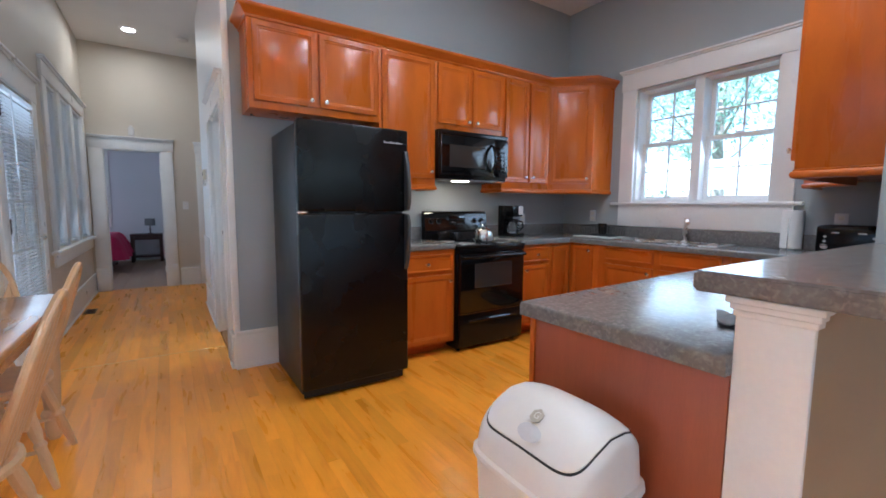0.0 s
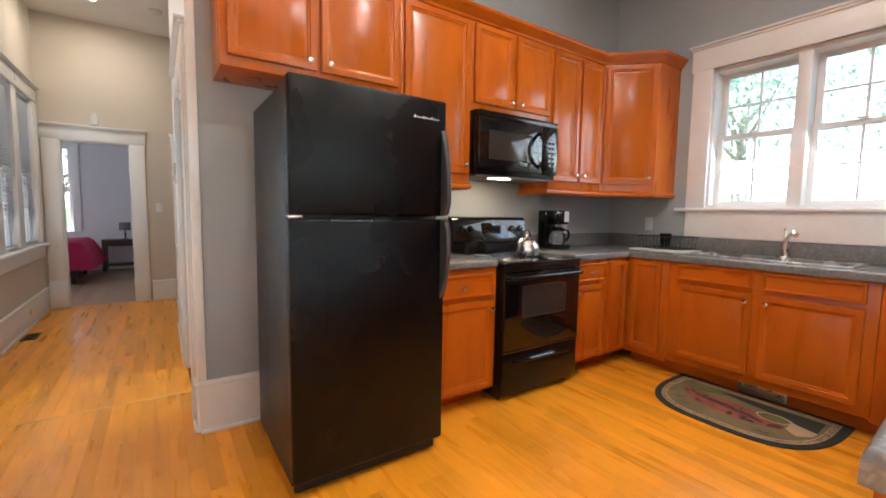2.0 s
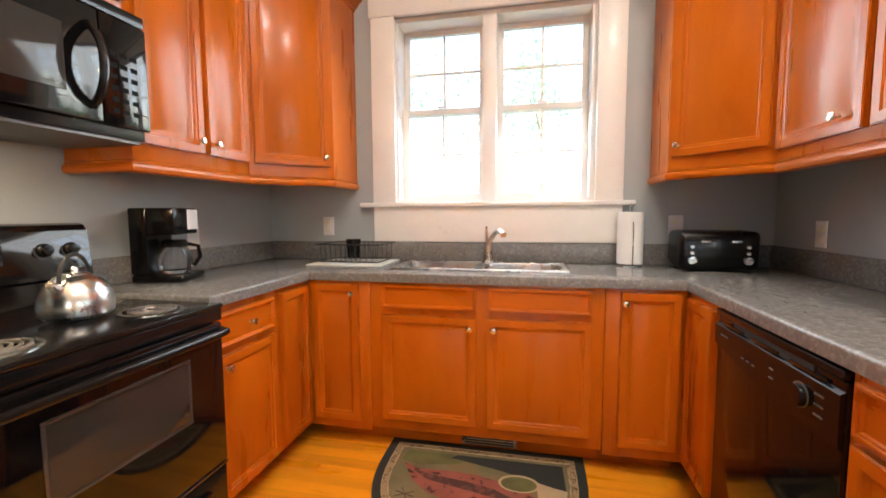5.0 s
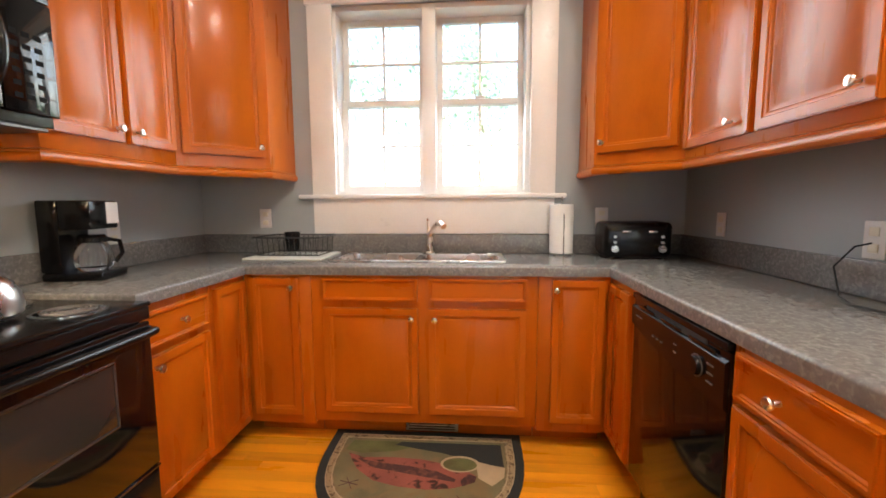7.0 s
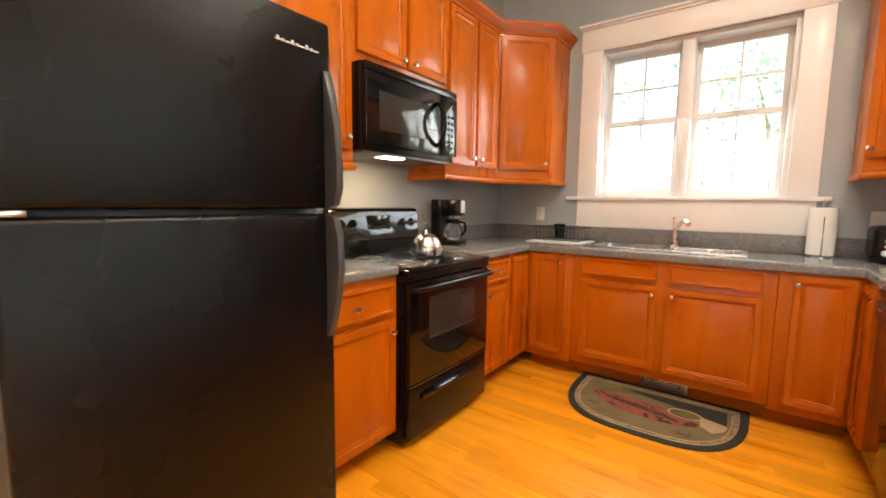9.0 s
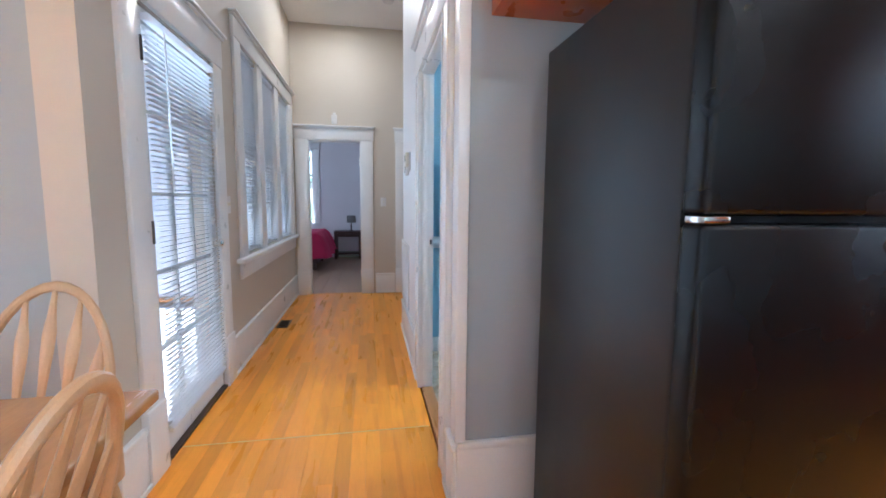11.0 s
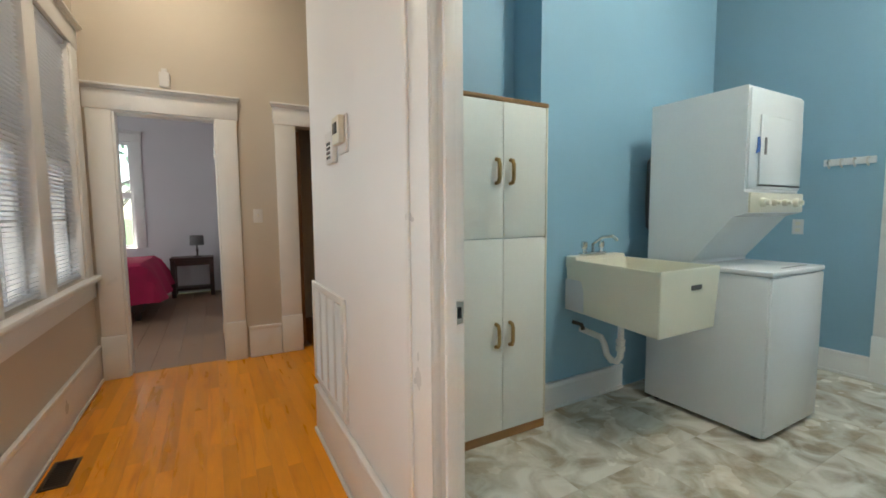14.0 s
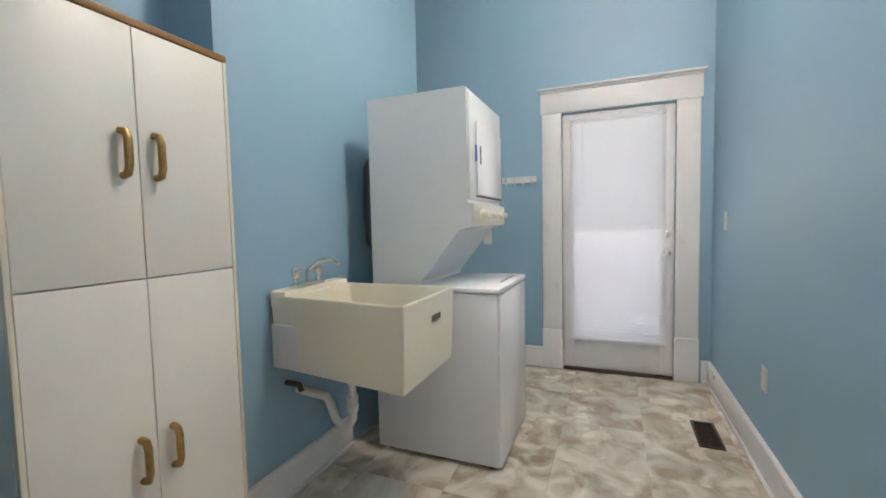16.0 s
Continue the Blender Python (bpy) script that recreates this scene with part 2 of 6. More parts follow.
MAGENTA = mat("magenta_bedspread", (0.42, 0.012, 0.075), 0.85, vary=0.1, scale=8, bump=0.3, bscale=80)
DARKWOOD = mat("dark_brown_wood", (0.045, 0.018, 0.013), 0.35, vary=0.15, scale=3, stretch=(1, 8, 8))
SHADE = mat("grey_lamp_shade", (0.16, 0.15, 0.15), 0.8, vary=0.08)
VENT = mat("bronze_vent_metal", (0.075, 0.05, 0.035), 0.45, 0.5, vary=0.1)
PAPER = mat("white_paper", (0.80, 0.79, 0.77), 0.9, vary=0.03, bump=0.2, bscale=90)
LEAF = mat("green_leaf", (0.25, 0.36, 0.26), 0.55, vary=0.3, scale=1.5, island=0.8)
BARK = mat("tree_bark", (0.34, 0.31, 0.26), 0.9, vary=0.25, scale=6, bump=0.6, bscale=20)
GRASS = mat("lawn_grass", (0.10, 0.15, 0.05), 0.9, vary=0.25, scale=1.2, bump=0.5, bscale=60)
SIDING = mat("grey_blue_siding_paint", (0.48, 0.52, 0.58), 0.7, vary=0.05, scale=2)
CONCRETE = mat("pale_concrete", (0.62, 0.61, 0.58), 0.85, vary=0.08, scale=2)
BLUE_TAPE = mat("blue_tape", (0.01, 0.09, 0.36), 0.6, vary=0.05)
PVC = mat("white_pvc_pipe", (0.72, 0.71, 0.67), 0.35, vary=0.03)
RUG_DARK = mat("dark_rug_border", (0.025, 0.028, 0.025), 0.95, vary=0.2, bump=0.5, bscale=300)
RUG_TAN = two_tone(mat("tan_rug_border", (0.34, 0.25, 0.14), 0.95, vary=0.15, bump=0.5, bscale=300), (0.12, 0.08, 0.04), 60, 0.5, 0.6)
RUG_GREEN = two_tone(mat("olive_rug_field", (0.17, 0.15, 0.075), 0.95, vary=0.25, scale=5, bump=0.5, bscale=300), (0.20, 0.15, 0.07), 9, 0.48, 0.62)
RUG_OLIVE = mat("olive_rug_bank", (0.13, 0.13, 0.045), 0.95, vary=0.3, scale=9, bump=0.5, bscale=300)
RUG_SAND = mat("sand_rug_wool", (0.46, 0.36, 0.22), 0.95, vary=0.15, bump=0.5, bscale=300)
RUG_SHADE = two_tone(mat("dark_red_rug_wool", (0.075, 0.03, 0.028), 0.95, vary=0.2, bump=0.5, bscale=300), (0.17, 0.06, 0.045), 30, 0.5, 0.65)
RUG_RED = two_tone(mat("red_rug_figure", (0.28, 0.085, 0.06), 0.95, vary=0.2, bump=0.5, bscale=300), (0.05, 0.02, 0.015), 22, 0.55, 0.65)
WARM = glow("warm_bulb", (1.0, 0.78, 0.5), 14.0)
CAN = glow("can_light_bulb", (1.0, 0.93, 0.82), 16.0)


def lets_light(m, colour, share):
    """Thin material that lets part of the light through."""
    n, ln = m.node_tree.nodes, m.node_tree.links
    tr, mix = n.new("ShaderNodeBsdfTranslucent"), n.new("ShaderNodeMixShader")
    tr.inputs["Color"].default_value = (*colour, 1)
    mix.inputs[0].default_value = share
    ln.new(n["Principled BSDF"].outputs[0], mix.inputs[1])
    ln.new(tr.outputs[0], mix.inputs[2])
    ln.new(mix.outputs[0], n["Material Output"].inputs["Surface"])


lets_light(BLIND, (0.85, 0.87, 0.9), 0.45)
lets_light(LEAF, (0.38, 0.52, 0.36), 0.45)

# ---- mesh helpers ----
def bx(bm, x0, x1, y0, y1, z0, z1, bevel=0.0, seg=2):
    x0, x1, y0, y1, z0, z1 = min(x0, x1), max(x0, x1), min(y0, y1), max(y0, y1), min(z0, z1), max(z0, z1)
    v = [bm.verts.new((x, y, z)) for z in (z0, z1) for y in (y0, y1) for x in (x0, x1)]
    f = [bm.faces.new([v[i] for i in q]) for q in ((0, 2, 3, 1), (4, 5, 7, 6), (0, 1, 5, 4), (2, 6, 7, 3), (0, 4, 6, 2), (1, 3, 7, 5))]
    if bevel:
        es = {e for q in f for e in q.edges}
        bmesh.ops.bevel(bm, geom=list(es), offset=bevel, segments=seg, affect="EDGES", profile=0.5)
    return bm


def box(x0, x1, y0, y1, z0, z1, bevel=0.0, seg=2):
    return bx(bmesh.new(), x0, x1, y0, y1, z0, z1, bevel, seg)


def rings(bm, loops, closed=True, caps=True):
    """Skin a list of loops of points."""
    vs = [[bm.verts.new(p) for p in lp] for lp in loops]
    n = len(vs[0])
    for a, b in zip(vs, vs[1:]):
        for i in range(n if closed else n - 1):
            bm.faces.new((a[i], a[(i + 1) % n], b[(i + 1) % n], b[i]))
    if caps:
        bm.faces.new(vs[0][::-1])
        bm.faces.new(vs[-1])
    return bm


def lathe(profile, n=20, bm=None, at=(0, 0, 0), caps=True):
    """Turn (radius, height) pairs about z."""
    bm = bm or bmesh.new()
    lp = [[(at[0] + max(r, 1e-4) * math.cos(2 * math.pi * i / n), at[1] + max(r, 1e-4) * math.sin(2 * math.pi * i / n), at[2] + z) for i in range(n)] for r, z in profile]
    return rings(bm, lp, True, caps)


def tube(points, r, n=8, bm=None, radii=None):
    """A round bar along points."""
    bm = bm or bmesh.new()
    pts = [Vector(p) for p in points]
    loops = []
    side = None
    for i, p in enumerate(pts):
        d = (pts[min(i + 1, len(pts) - 1)] - pts[max(i - 1, 0)]).normalized()
        if side is None:
            side = d.orthogonal().normalized()
        side = (side - d * side.dot(d)).normalized()
        up = d.cross(side)
        rad = radii[i] if radii else r
        loops.append([p + rad * (math.cos(a) * side + math.sin(a) * up) for a in (2 * math.pi * k / n for k in range(n))])
    return rings(bm, loops)


def arc(c, r, a0, a1, n, u, w):
    """Points on an arc in the plane of u and w."""
    c, u, w = Vector(c), Vector(u), Vector(w)
    return [c + r * (math.cos(a) * u + math.sin(a) * w) for a in (radians(a0 + (a1 - a0) * i / n) for i in range(n + 1))]


def prism(bm, poly, z0, z1, bevel=0.0):
    rings(bm, [[(x, y, z0) for x, y in poly], [(x, y, z1) for x, y in poly]])
    if bevel:
        bmesh.ops.bevel(bm, geom=bm.edges[:], offset=bevel, segments=2, affect="EDGES")
    return bm


def mesh_of(name, bm, material, smooth=True):
    bmesh.ops.recalc_face_normals(bm, faces=bm.faces)
    me = bpy.data.meshes.new(name)
    bm.to_mesh(me)
    bm.free()
    me.materials.append(material)
    if smooth and len(me.polygons):
        me.polygons.foreach_set("use_smooth", [True] * len(me.polygons))
        me.set_sharp_from_angle(angle=radians(32))
    return me


def part(name, bm, material, parent=None, label="", at=None):
    me = bm if isinstance(bm, bpy.types.Mesh) else mesh_of(name, bm, material)
    ob = new(name, me)
    if parent:
        ob.parent = parent
    if at is not None:
        ob.matrix_basis = at
    return tagged(ob, label) if label else ob


def thing(name, label, category, at=None, group="", kind=""):
    ob = new(name)
    ob.empty_display_size = 0.05
    if at is not None:
        ob.matrix_basis = at
    return tagged(ob, label, category, group, kind)


def solid(name, bm, material, label, category, at=None, group=""):
    return tagged(part(name, bm, material, None, "", at), label, category, group)


def structure(name, bm, material, label=""):
    ob = part(name, bm, material)
    return tagged(ob, label, "", "", "structure")


def wall(name, axis, a, b, lo, hi, z0, z1, material, holes=()):
    """A wall whose faces lie at a and b across axis, from lo to hi, with openings (from, to, sill, head)."""
    bm = bmesh.new()

    def cell(u0, u1, s0, s1):
        if u1 - u0 > 1e-4 and s1 - s0 > 1e-4:
            bx(bm, a, b, u0, u1, s0, s1) if axis == "x" else bx(bm, u0, u1, a, b, s0, s1)

    u = lo
    for h0, h1, s, t in sorted(holes):
        cell(u, h0, z0, z1)
        cell(h0, h1, z0, s)
        cell(h0, h1, t, z1)
        u = h1
    cell(u, hi, z0, z1)
    return structure(name, bm, material)


def cells(xs, ys, full, z0, z1, bevel=0.0):
    """A slab made of the filled cells of a grid, with no inner faces."""
    bm = bmesh.new()
    vs = {}

    def v(i, j, z):
        if (i, j, z) not in vs:
            vs[(i, j, z)] = bm.verts.new((xs[i], ys[j], z))
        return vs[(i, j, z)]

    for i, j in full:
        bm.faces.new((v(i, j, z1), v(i + 1, j, z1), v(i + 1, j + 1, z1), v(i, j + 1, z1)))
        bm.faces.new((v(i, j, z0), v(i, j + 1, z0), v(i + 1, j + 1, z0), v(i + 1, j, z0)))
        for (p, q), nb in ((((i, j), (i + 1, j)), (i, j - 1)), (((i + 1, j), (i + 1, j + 1)), (i + 1, j)), (((i + 1, j + 1), (i, j + 1)), (i, j + 1)), (((i, j + 1), (i, j)), (i - 1, j))):
            if nb not in full:
                bm.faces.new((v(*p, z0), v(*q, z0), v(*q, z1), v(*p, z1)))
    bmesh.ops.recalc_face_normals(bm, faces=bm.faces)
    if bevel:
        es = [e for e in bm.edges if len(e.link_faces) == 2 and e.calc_face_angle() > 1 and all(abs(w.co.z - z1) < 1e-6 for w in e.verts)]
        bmesh.ops.bevel(bm, geom=es, offset=bevel, segments=3, affect="EDGES", profile=0.5)
    return bm


# ---- the plan ----
KE, KN, KS = 4.47, 4.265, 1.30      # kitchen: east, north and south wall faces
HL, HR, HB = -0.40, 0.88, 8.40      # hall: left and right faces, end wall
LS, LE, LN = 4.335, 4.50, 6.38      # laundry: south, east and north wall faces
TOP = 3.42                          # ceiling
DW, DS, DE = -3.4, -3.2, 4.62       # dining and living part behind: west, south, east

# ---- setting: walls ----
wall("wall_kitchen_north", "y", KN, KN + 0.035, HR, KE + 0.25, 0, TOP, GREY_WALL)
wall("wall_laundry_south", "y", KN + 0.035, LS, HR, LE + 0.2, 0, TOP, BLUE_WALL)
wall("wall_kitchen_east", "x", KE, KE + 0.25, DS, KN, 0, TOP, GREY_WALL, [(2.18, 3.42, 1.285, 2.41)])
wall("wall_kitchen_south", "y", 1.12, KS, 2.85, KE, 0, TOP, GREY_WALL)
wall("wall_hall_left", "x", HL - 0.14, HL, 4.39, HB, 0, TOP, BEIGE_WALL, [(4.75, 5.605, 0, 2.05), (6.16, 8.20, 0.80, 2.40)])
wall("wall_dining_north", "y", 4.39, 4.53, DW, HL - 0.14, 0, TOP, GREY_WALL)
wall("wall_dining_west", "x", DW - 0.14, DW, DS, 4.39, 0, TOP, GREY_WALL, [(-0.5, 3.2, 0.75, 2.45)])
wall("wall_dining_south", "y", DS - 0.14, DS, DW, DE, 0, TOP, GREY_WALL, [(-2.4, 0.2, 0.75, 2.45), (1.2, 3.8, 0.75, 2.45)])
wall("wall_hall_right", "x", HR, HR + 0.035, LS, 6.85, 0, TOP, WINDOW_LIT_WALL, [(4.55, 5.40, 0, 2.02)])
wall("wall_laundry_west", "x", HR + 0.035, HR + 0.07, LS, 6.79, 0, TOP, BLUE_WALL, [(4.55, 5.40, 0, 2.02)])
wall("wall_hall_branch_south", "y", 6.79, 6.85, HR + 0.035, 2.6, 0, TOP, BEIGE_WALL)
wall("wall_hall_branch_east", "x", 2.6, 2.7, 6.85, HB, 0, TOP, BEIGE_WALL)
wall("wall_hall_end", "y", HB, HB + 0.12, HL - 0.14, 2.7, 0, TOP, BEIGE_WALL, [(-0.22, 0.455, 0, 2.01), (1.07, 1.80, 0, 2.01)])
wall("wall_laundry_north", "y", LN, LN + 0.35, 2.10, 3.86, 0, TOP, BLUE_WALL)
wall("wall_laundry_alcove", "y", 6.63, 6.79, HR + 0.07, 2.10, 0, TOP, BLUE_WALL)
wall("wall_laundry_recess", "y", 7.0, 7.1, 3.86, LE, 0, TOP, BLUE_WALL)
wall("wall_laundry_east", "x", LE, LE + 0.2, LS, 7.1, 0, TOP, BLUE_WALL, [(4.57, 5.40, 0, 2.09)])
# bedroom beyond the hall, and the closet behind the second door
wall("wall_bedroom_left", "x", -2.9, -2.8, HB + 0.12, 12.3, 0, TOP, BED_WALL)
wall("wall_bedroom_front", "y", HB + 0.12, HB + 0.16, -2.8, -0.27, 0, TOP, BED_WALL)
wall("wall_bedroom_back", "y", 12.3, 12.44, -2.9, 1.0, 0, TOP, BED_WALL, [(-1.75, -0.62, 0.75, 2.35)])
wall("wall_bedroom_right", "x", 0.75, 0.85, HB + 0.12, 12.3, 0, TOP, BED_WALL)
wall("wall_closet", "y", 9.6, 9.7, 0.85, 2.1, 0, TOP, BEIGE_WALL)
wall("wall_closet_side", "x", 2.0, 2.1, HB + 0.12, 9.6, 0, TOP, BEIGE_WALL)
# half wall that carries the bar
half = structure("wall_bar_half", box(1.49, 2.85, 1.115, 1.225, 0, 1.055), mat("tan_wall_paint", (0.33, 0.235, 0.145), 0.6, vary=0.03, scale=2))
part("end_post", box(1.474, 1.4885, 1.107, 1.238, 0, 1.055, 0.003), WHITE, half, "white painted post end")
bm = bmesh.new()
for k, (o, z) in enumerate(((0.004, 1.013), (0.009, 1.027), (0.016, 1.041))):
    bx(bm, 1.4735 - o, 1.51, 1.107 - o, 1.238 + o, z, z + 0.0135, 0.003)
part("cap_molding", bm, WHITE, half)
structure("ceiling", box(DW - 0.14, DE + 0.2, DS - 0.14, 12.5, TOP, TOP + 0.1), CEIL)

# ---- setting: floors ----
slab = box(DW, KE, DS, 4.39, -0.06, -0.0155)
bx(slab, HL - 0.12, 2.6, 4.3901, HB, -0.06, -0.0155)
structure("floor_kitchen", slab, SUBFLOOR, "honey-coloured oak strip floor with glossy varnish")
structure("floor_laundry", box(HR + 0.03, LE + 0.1, LS - 0.03, 7.1, -0.0150, -0.004), GROUT, "stone-patterned vinyl tile floor")


# ---- trim ----
def baseboard(name, runs, h=0.27, t=0.018, material=WHITE):
    """Tall skirting with a stepped cap and a shoe moulding. runs: (axis, face, into, from, to)."""
    for axis, face, s, lo, hi in runs:
        bm = bmesh.new()
        for d0, d1, z0, z1, bv in ((0, t, 0, h - 0.03, 0.002), (0, t + 0.008, h - 0.03, h, 0.006), (t, t + 0.014, 0, 0.022, 0.006)):
            if axis == "x":
                bx(bm, face + s * d0, face + s * d1, lo, hi, z0, z1, bv)
            else:
                bx(bm, lo, hi, face + s * d0, face + s * d1, z0, z1, bv)
        structure(name, bm, material)


baseboard("baseboard_hall", [("x", HL, 1, 5.758, HB), ("x", HL, 1, 4.41, 4.60), ("x", HR, -1, 5.532, 6.85), ("y", HB, -1, 0.63, 0.89), ("x", HR, -1, KN + 0.0, 4.418)])
baseboard("baseboard_kitchen", [("y", KN, -1, 0.875, 1.25)], h=0.29)
baseboard("baseboard_laundry", [("y", LS, 1, 1.0, LE), ("y", LN, -1, 2.10, 2.86), ("y", LN, -1, 3.47, 3.86), ("x", LE, -1, LS + 0.01, 4.40), ("x", LE, -1, 5.55, 6.9)], h=0.17)
structure("corner_trim", box(HR - 0.012, HR + 0.03, KN - 0.012, KN + 0.06, 0.28, TOP, 0.003), WHITE)


def casing(name, axis, face, s, lo, hi, top, bottom=0.0, w=0.15, over=0.03, plinth=True, head=0.16, t=0.022):
    """Flat door or window casing: legs, frieze head and a crown cap, as one trim piece."""
    bm = bmesh.new()

    def add(u0, u1, d, z0, z1, bv=0.003):
        if axis == "x":
            bx(bm, face, face + s * d, u0, u1, z0, z1, bv)
        else:
            bx(bm, u0, u1, face, face + s * d, z0, z1, bv)

    for u0, u1 in ((lo - w, lo), (hi, hi + w)):
        add(u0, u1, t, bottom, top)
        if plinth:
            add(u0 - 0.004, u1 + 0.004, t + 0.010, bottom, 0.33)
    add(lo - w - 0.012, hi + w + 0.012, t + 0.004, top, top + head - 0.035)
    add(lo - w - 0.022, hi + w + 0.022, t + 0.018, top + head - 0.035, top + head - 0.018, 0.005)
    add(lo - w - over, hi + w + over, t + 0.035, top + head - 0.018, top + head, 0.004)
    return structure(name, bm, WHITE)


casing("trim_front_door", "x", HL, 1, 4.752, 5.603, 2.06, head=0.21)
casing("trim_hall_window", "x", HL, 1, 6.20, 8.18, 2.38, 0.80, w=0.155, plinth=False, head=0.17)
casing("trim_bedroom_door", "y", HB, -1, -0.22, 0.455, 2.01, w=0.15, head=0.18)
casing("trim_closet_door", "y", HB, -1, 1.07, 1.80, 2.01, w=0.17, head=0.18)
casing("trim_laundry_door_hall", "x", HR, -1, 4.55, 5.382, 2.02, w=0.148, plinth=False, head=0.2)
for y0, y1, d in ((5.507, 5.531, 0.031), (5.383, 5.394, 0.028), (4.403, 4.427, 0.031), (4.538, 4.549, 0.028)):
    structure("trim_laundry_bead", box(HR - d, HR - 0.0215, y0, y1, 0, 2.018, 0.003), WHITE)
casing("trim_laundry_back_door", "x", LE, -1, 4.575, 5.395, 2.10, w=0.155, head=0.20)
casing("trim_kitchen_window", "x", KE, -1, 2.208, 3.382, 2.405, 1.29, w=0.15, plinth=False, head=0.20)
# jambs in the laundry doorway, with stop strips
bm = bmesh.new()
for y0, y1 in ((4.55, 4.565), (5.385, 5.40)):
    bx(bm, HR - 0.004, HR + 0.072, y0, y1, 0, 2.02, 0.002)
for y0, y1 in ((4.565, 4.577), (5.373, 5.385)):
    bx(bm, HR + 0.012, HR + 0.042, y0, y1, 0, 2.0, 0.002)
bx(bm, HR - 0.004, HR + 0.072, 4.565, 5.385, 2.005, 2.02, 0.002)
jamb = structure("trim_laundry_jamb", bm, WHITE)
bm = box(HR + 0.043, HR + 0.07, 5.3835, 5.3855, 0.94, 1.0, 0.002)
sp = part("strike_plate", bm, NICKEL, jamb, "satin nickel strike plate")
part("latch_hole", box(HR + 0.05, HR + 0.062, 5.3825, 5.3834, 0.955, 0.985), RUBBER, sp)
bm = bmesh.new()
for y0, y1 in ((-0.22, -0.205), (0.44, 0.455)):
    bx(bm, y0, y1, HB - 0.004, HB + 0.124, 0, 2.01, 0.002)
bx(bm, -0.205, 0.44, HB - 0.004, HB + 0.124, 1.995, 2.01, 0.002)
structure("trim_bedroom_jamb", bm, WHITE)
structure("threshold_laundry", box(HR, HR + 0.07, 4.577, 5.373, -0.01, 0.012, 0.004), mat("oak_threshold", (0.42, 0.2, 0.06), 0.3, vary=0.1, stretch=(8, 1, 1)))


# ---- windows and glazed doors ----
def sash(parent, axis, x, lo, hi, z0, z1, cols, rows, t=0.035, w=0.035, mun=0.014):
    """A glazed sash standing across axis at x: frame, muntins and one glass."""
    bm = bmesh.new()

    def add(u0, u1, s0, s1, d):
        if axis == "x":
            bx(bm, x - d / 2, x + d / 2, u0, u1, s0, s1, 0.002, 1)
        else:
            bx(bm, u0, u1, x - d / 2, x + d / 2, s0, s1, 0.002, 1)

    add(lo, lo + w, z0, z1, t)
    add(hi - w, hi, z0, z1, t)
    add(lo + w, hi - w, z0, z0 + w, t)
    add(lo + w, hi - w, z1 - w, z1, t)
    fr = part("sash_frame", bm, WHITE, parent)
    for i in range(1, cols):
        u = lo + w + (hi - lo - 2 * w) * i / cols
        b2 = box(x - 0.011, x + 0.011, u - mun / 2, u + mun / 2, z0 + w, z1 - w) if axis == "x" else box(u - mun / 2, u + mun / 2, x - 0.011, x + 0.011, z0 + w, z1 - w)
        part("muntin", b2, WHITE, fr)
    for j in range(1, rows):
        s = z0 + w + (z1 - z0 - 2 * w) * j / rows
        b2 = box(x - 0.010, x + 0.010, lo + w, hi - w, s - mun / 2, s + mun / 2) if axis == "x" else box(lo + w, hi - w, x - 0.010, x + 0.010, s - mun / 2, s + mun / 2)
        part("muntin", b2, WHITE, fr)
    b3 = box(x - 0.003, x + 0.003, lo + w, hi - w, z0 + w, z1 - w) if axis == "x" else box(lo + w, hi - w, x - 0.003, x + 0.003, z0 + w, z1 - w)
    pane = part("pane", b3, GLASS, fr)
    pane.visible_shadow = False
    return fr


def structure_root(name, label=""):
    return thing(name, label, "", kind="structure")


# kitchen window: two double-hung sashes with four panes each in the upper and lower half
w1 = structure_root("window_1", "white double-hung twin window over the sink")
bm = bmesh.new()
for y0, y1 in ((2.18, 2.235), (2.77, 2.85), (3.373, 3.42)):
    bx(bm, KE + 0.03, KE + 0.22, y0, y1, 1.29, 2.41, 0.003)
for y0, y1 in ((2.235, 2.77), (2.85, 3.373)):
    bx(bm, KE + 0.03, KE + 0.22, y0, y1, 2.38, 2.41)
    bx(bm, KE + 0.03, KE + 0.22, y0, y1, 1.29, 1.312)
part("window_frame", bm, WHITE, w1)
for lo, hi in ((2.235, 2.77), (2.85, 3.373)):
    sash(w1, "x", KE + 0.185, lo, hi, 1.845, 2.38, 2, 2)
    sash(w1, "x", KE + 0.14, lo, hi, 1.312, 1.88, 2, 2)
    part("sash_lock", box(KE + 0.10, KE + 0.122, (lo + hi) / 2 - 0.03, (lo + hi) / 2 + 0.03, 1.8805, 1.893, 0.003), WHITE, w1)
part("window_stool", box(KE - 0.045, KE + 0.03, 1.995, 3.615, 1.264, 1.29, 0.007), WHITE, w1)
part("apron", box(KE - 0.02, KE, 2.06, 3.53, 1.05, 1.264, 0.003), WHITE, w1)

# hall window: three tall units
w2 = structure_root("window_2", "white triple hall window with raised-slat blinds")
bm = bmesh.new()
for y0, y1 in ((6.16, 6.22), (6.70, 6.87), (7.38, 7.56), (8.15, 8.20)):
    bx(bm, HL - 0.13, HL + 0.012, y0, y1, 0.80, 2.40, 0.003)
part("window_frame", bm, WHITE, w2)
UNITS = ((6.22, 6.70), (6.87, 7.38), (7.56, 8.15))
for lo, hi in UNITS:
    sash(w2, "x", HL - 0.105, lo, hi, 1.58, 2.40, 2, 2)
    sash(w2, "x", HL - 0.07, lo, hi, 0.80, 1.615, 2, 2)
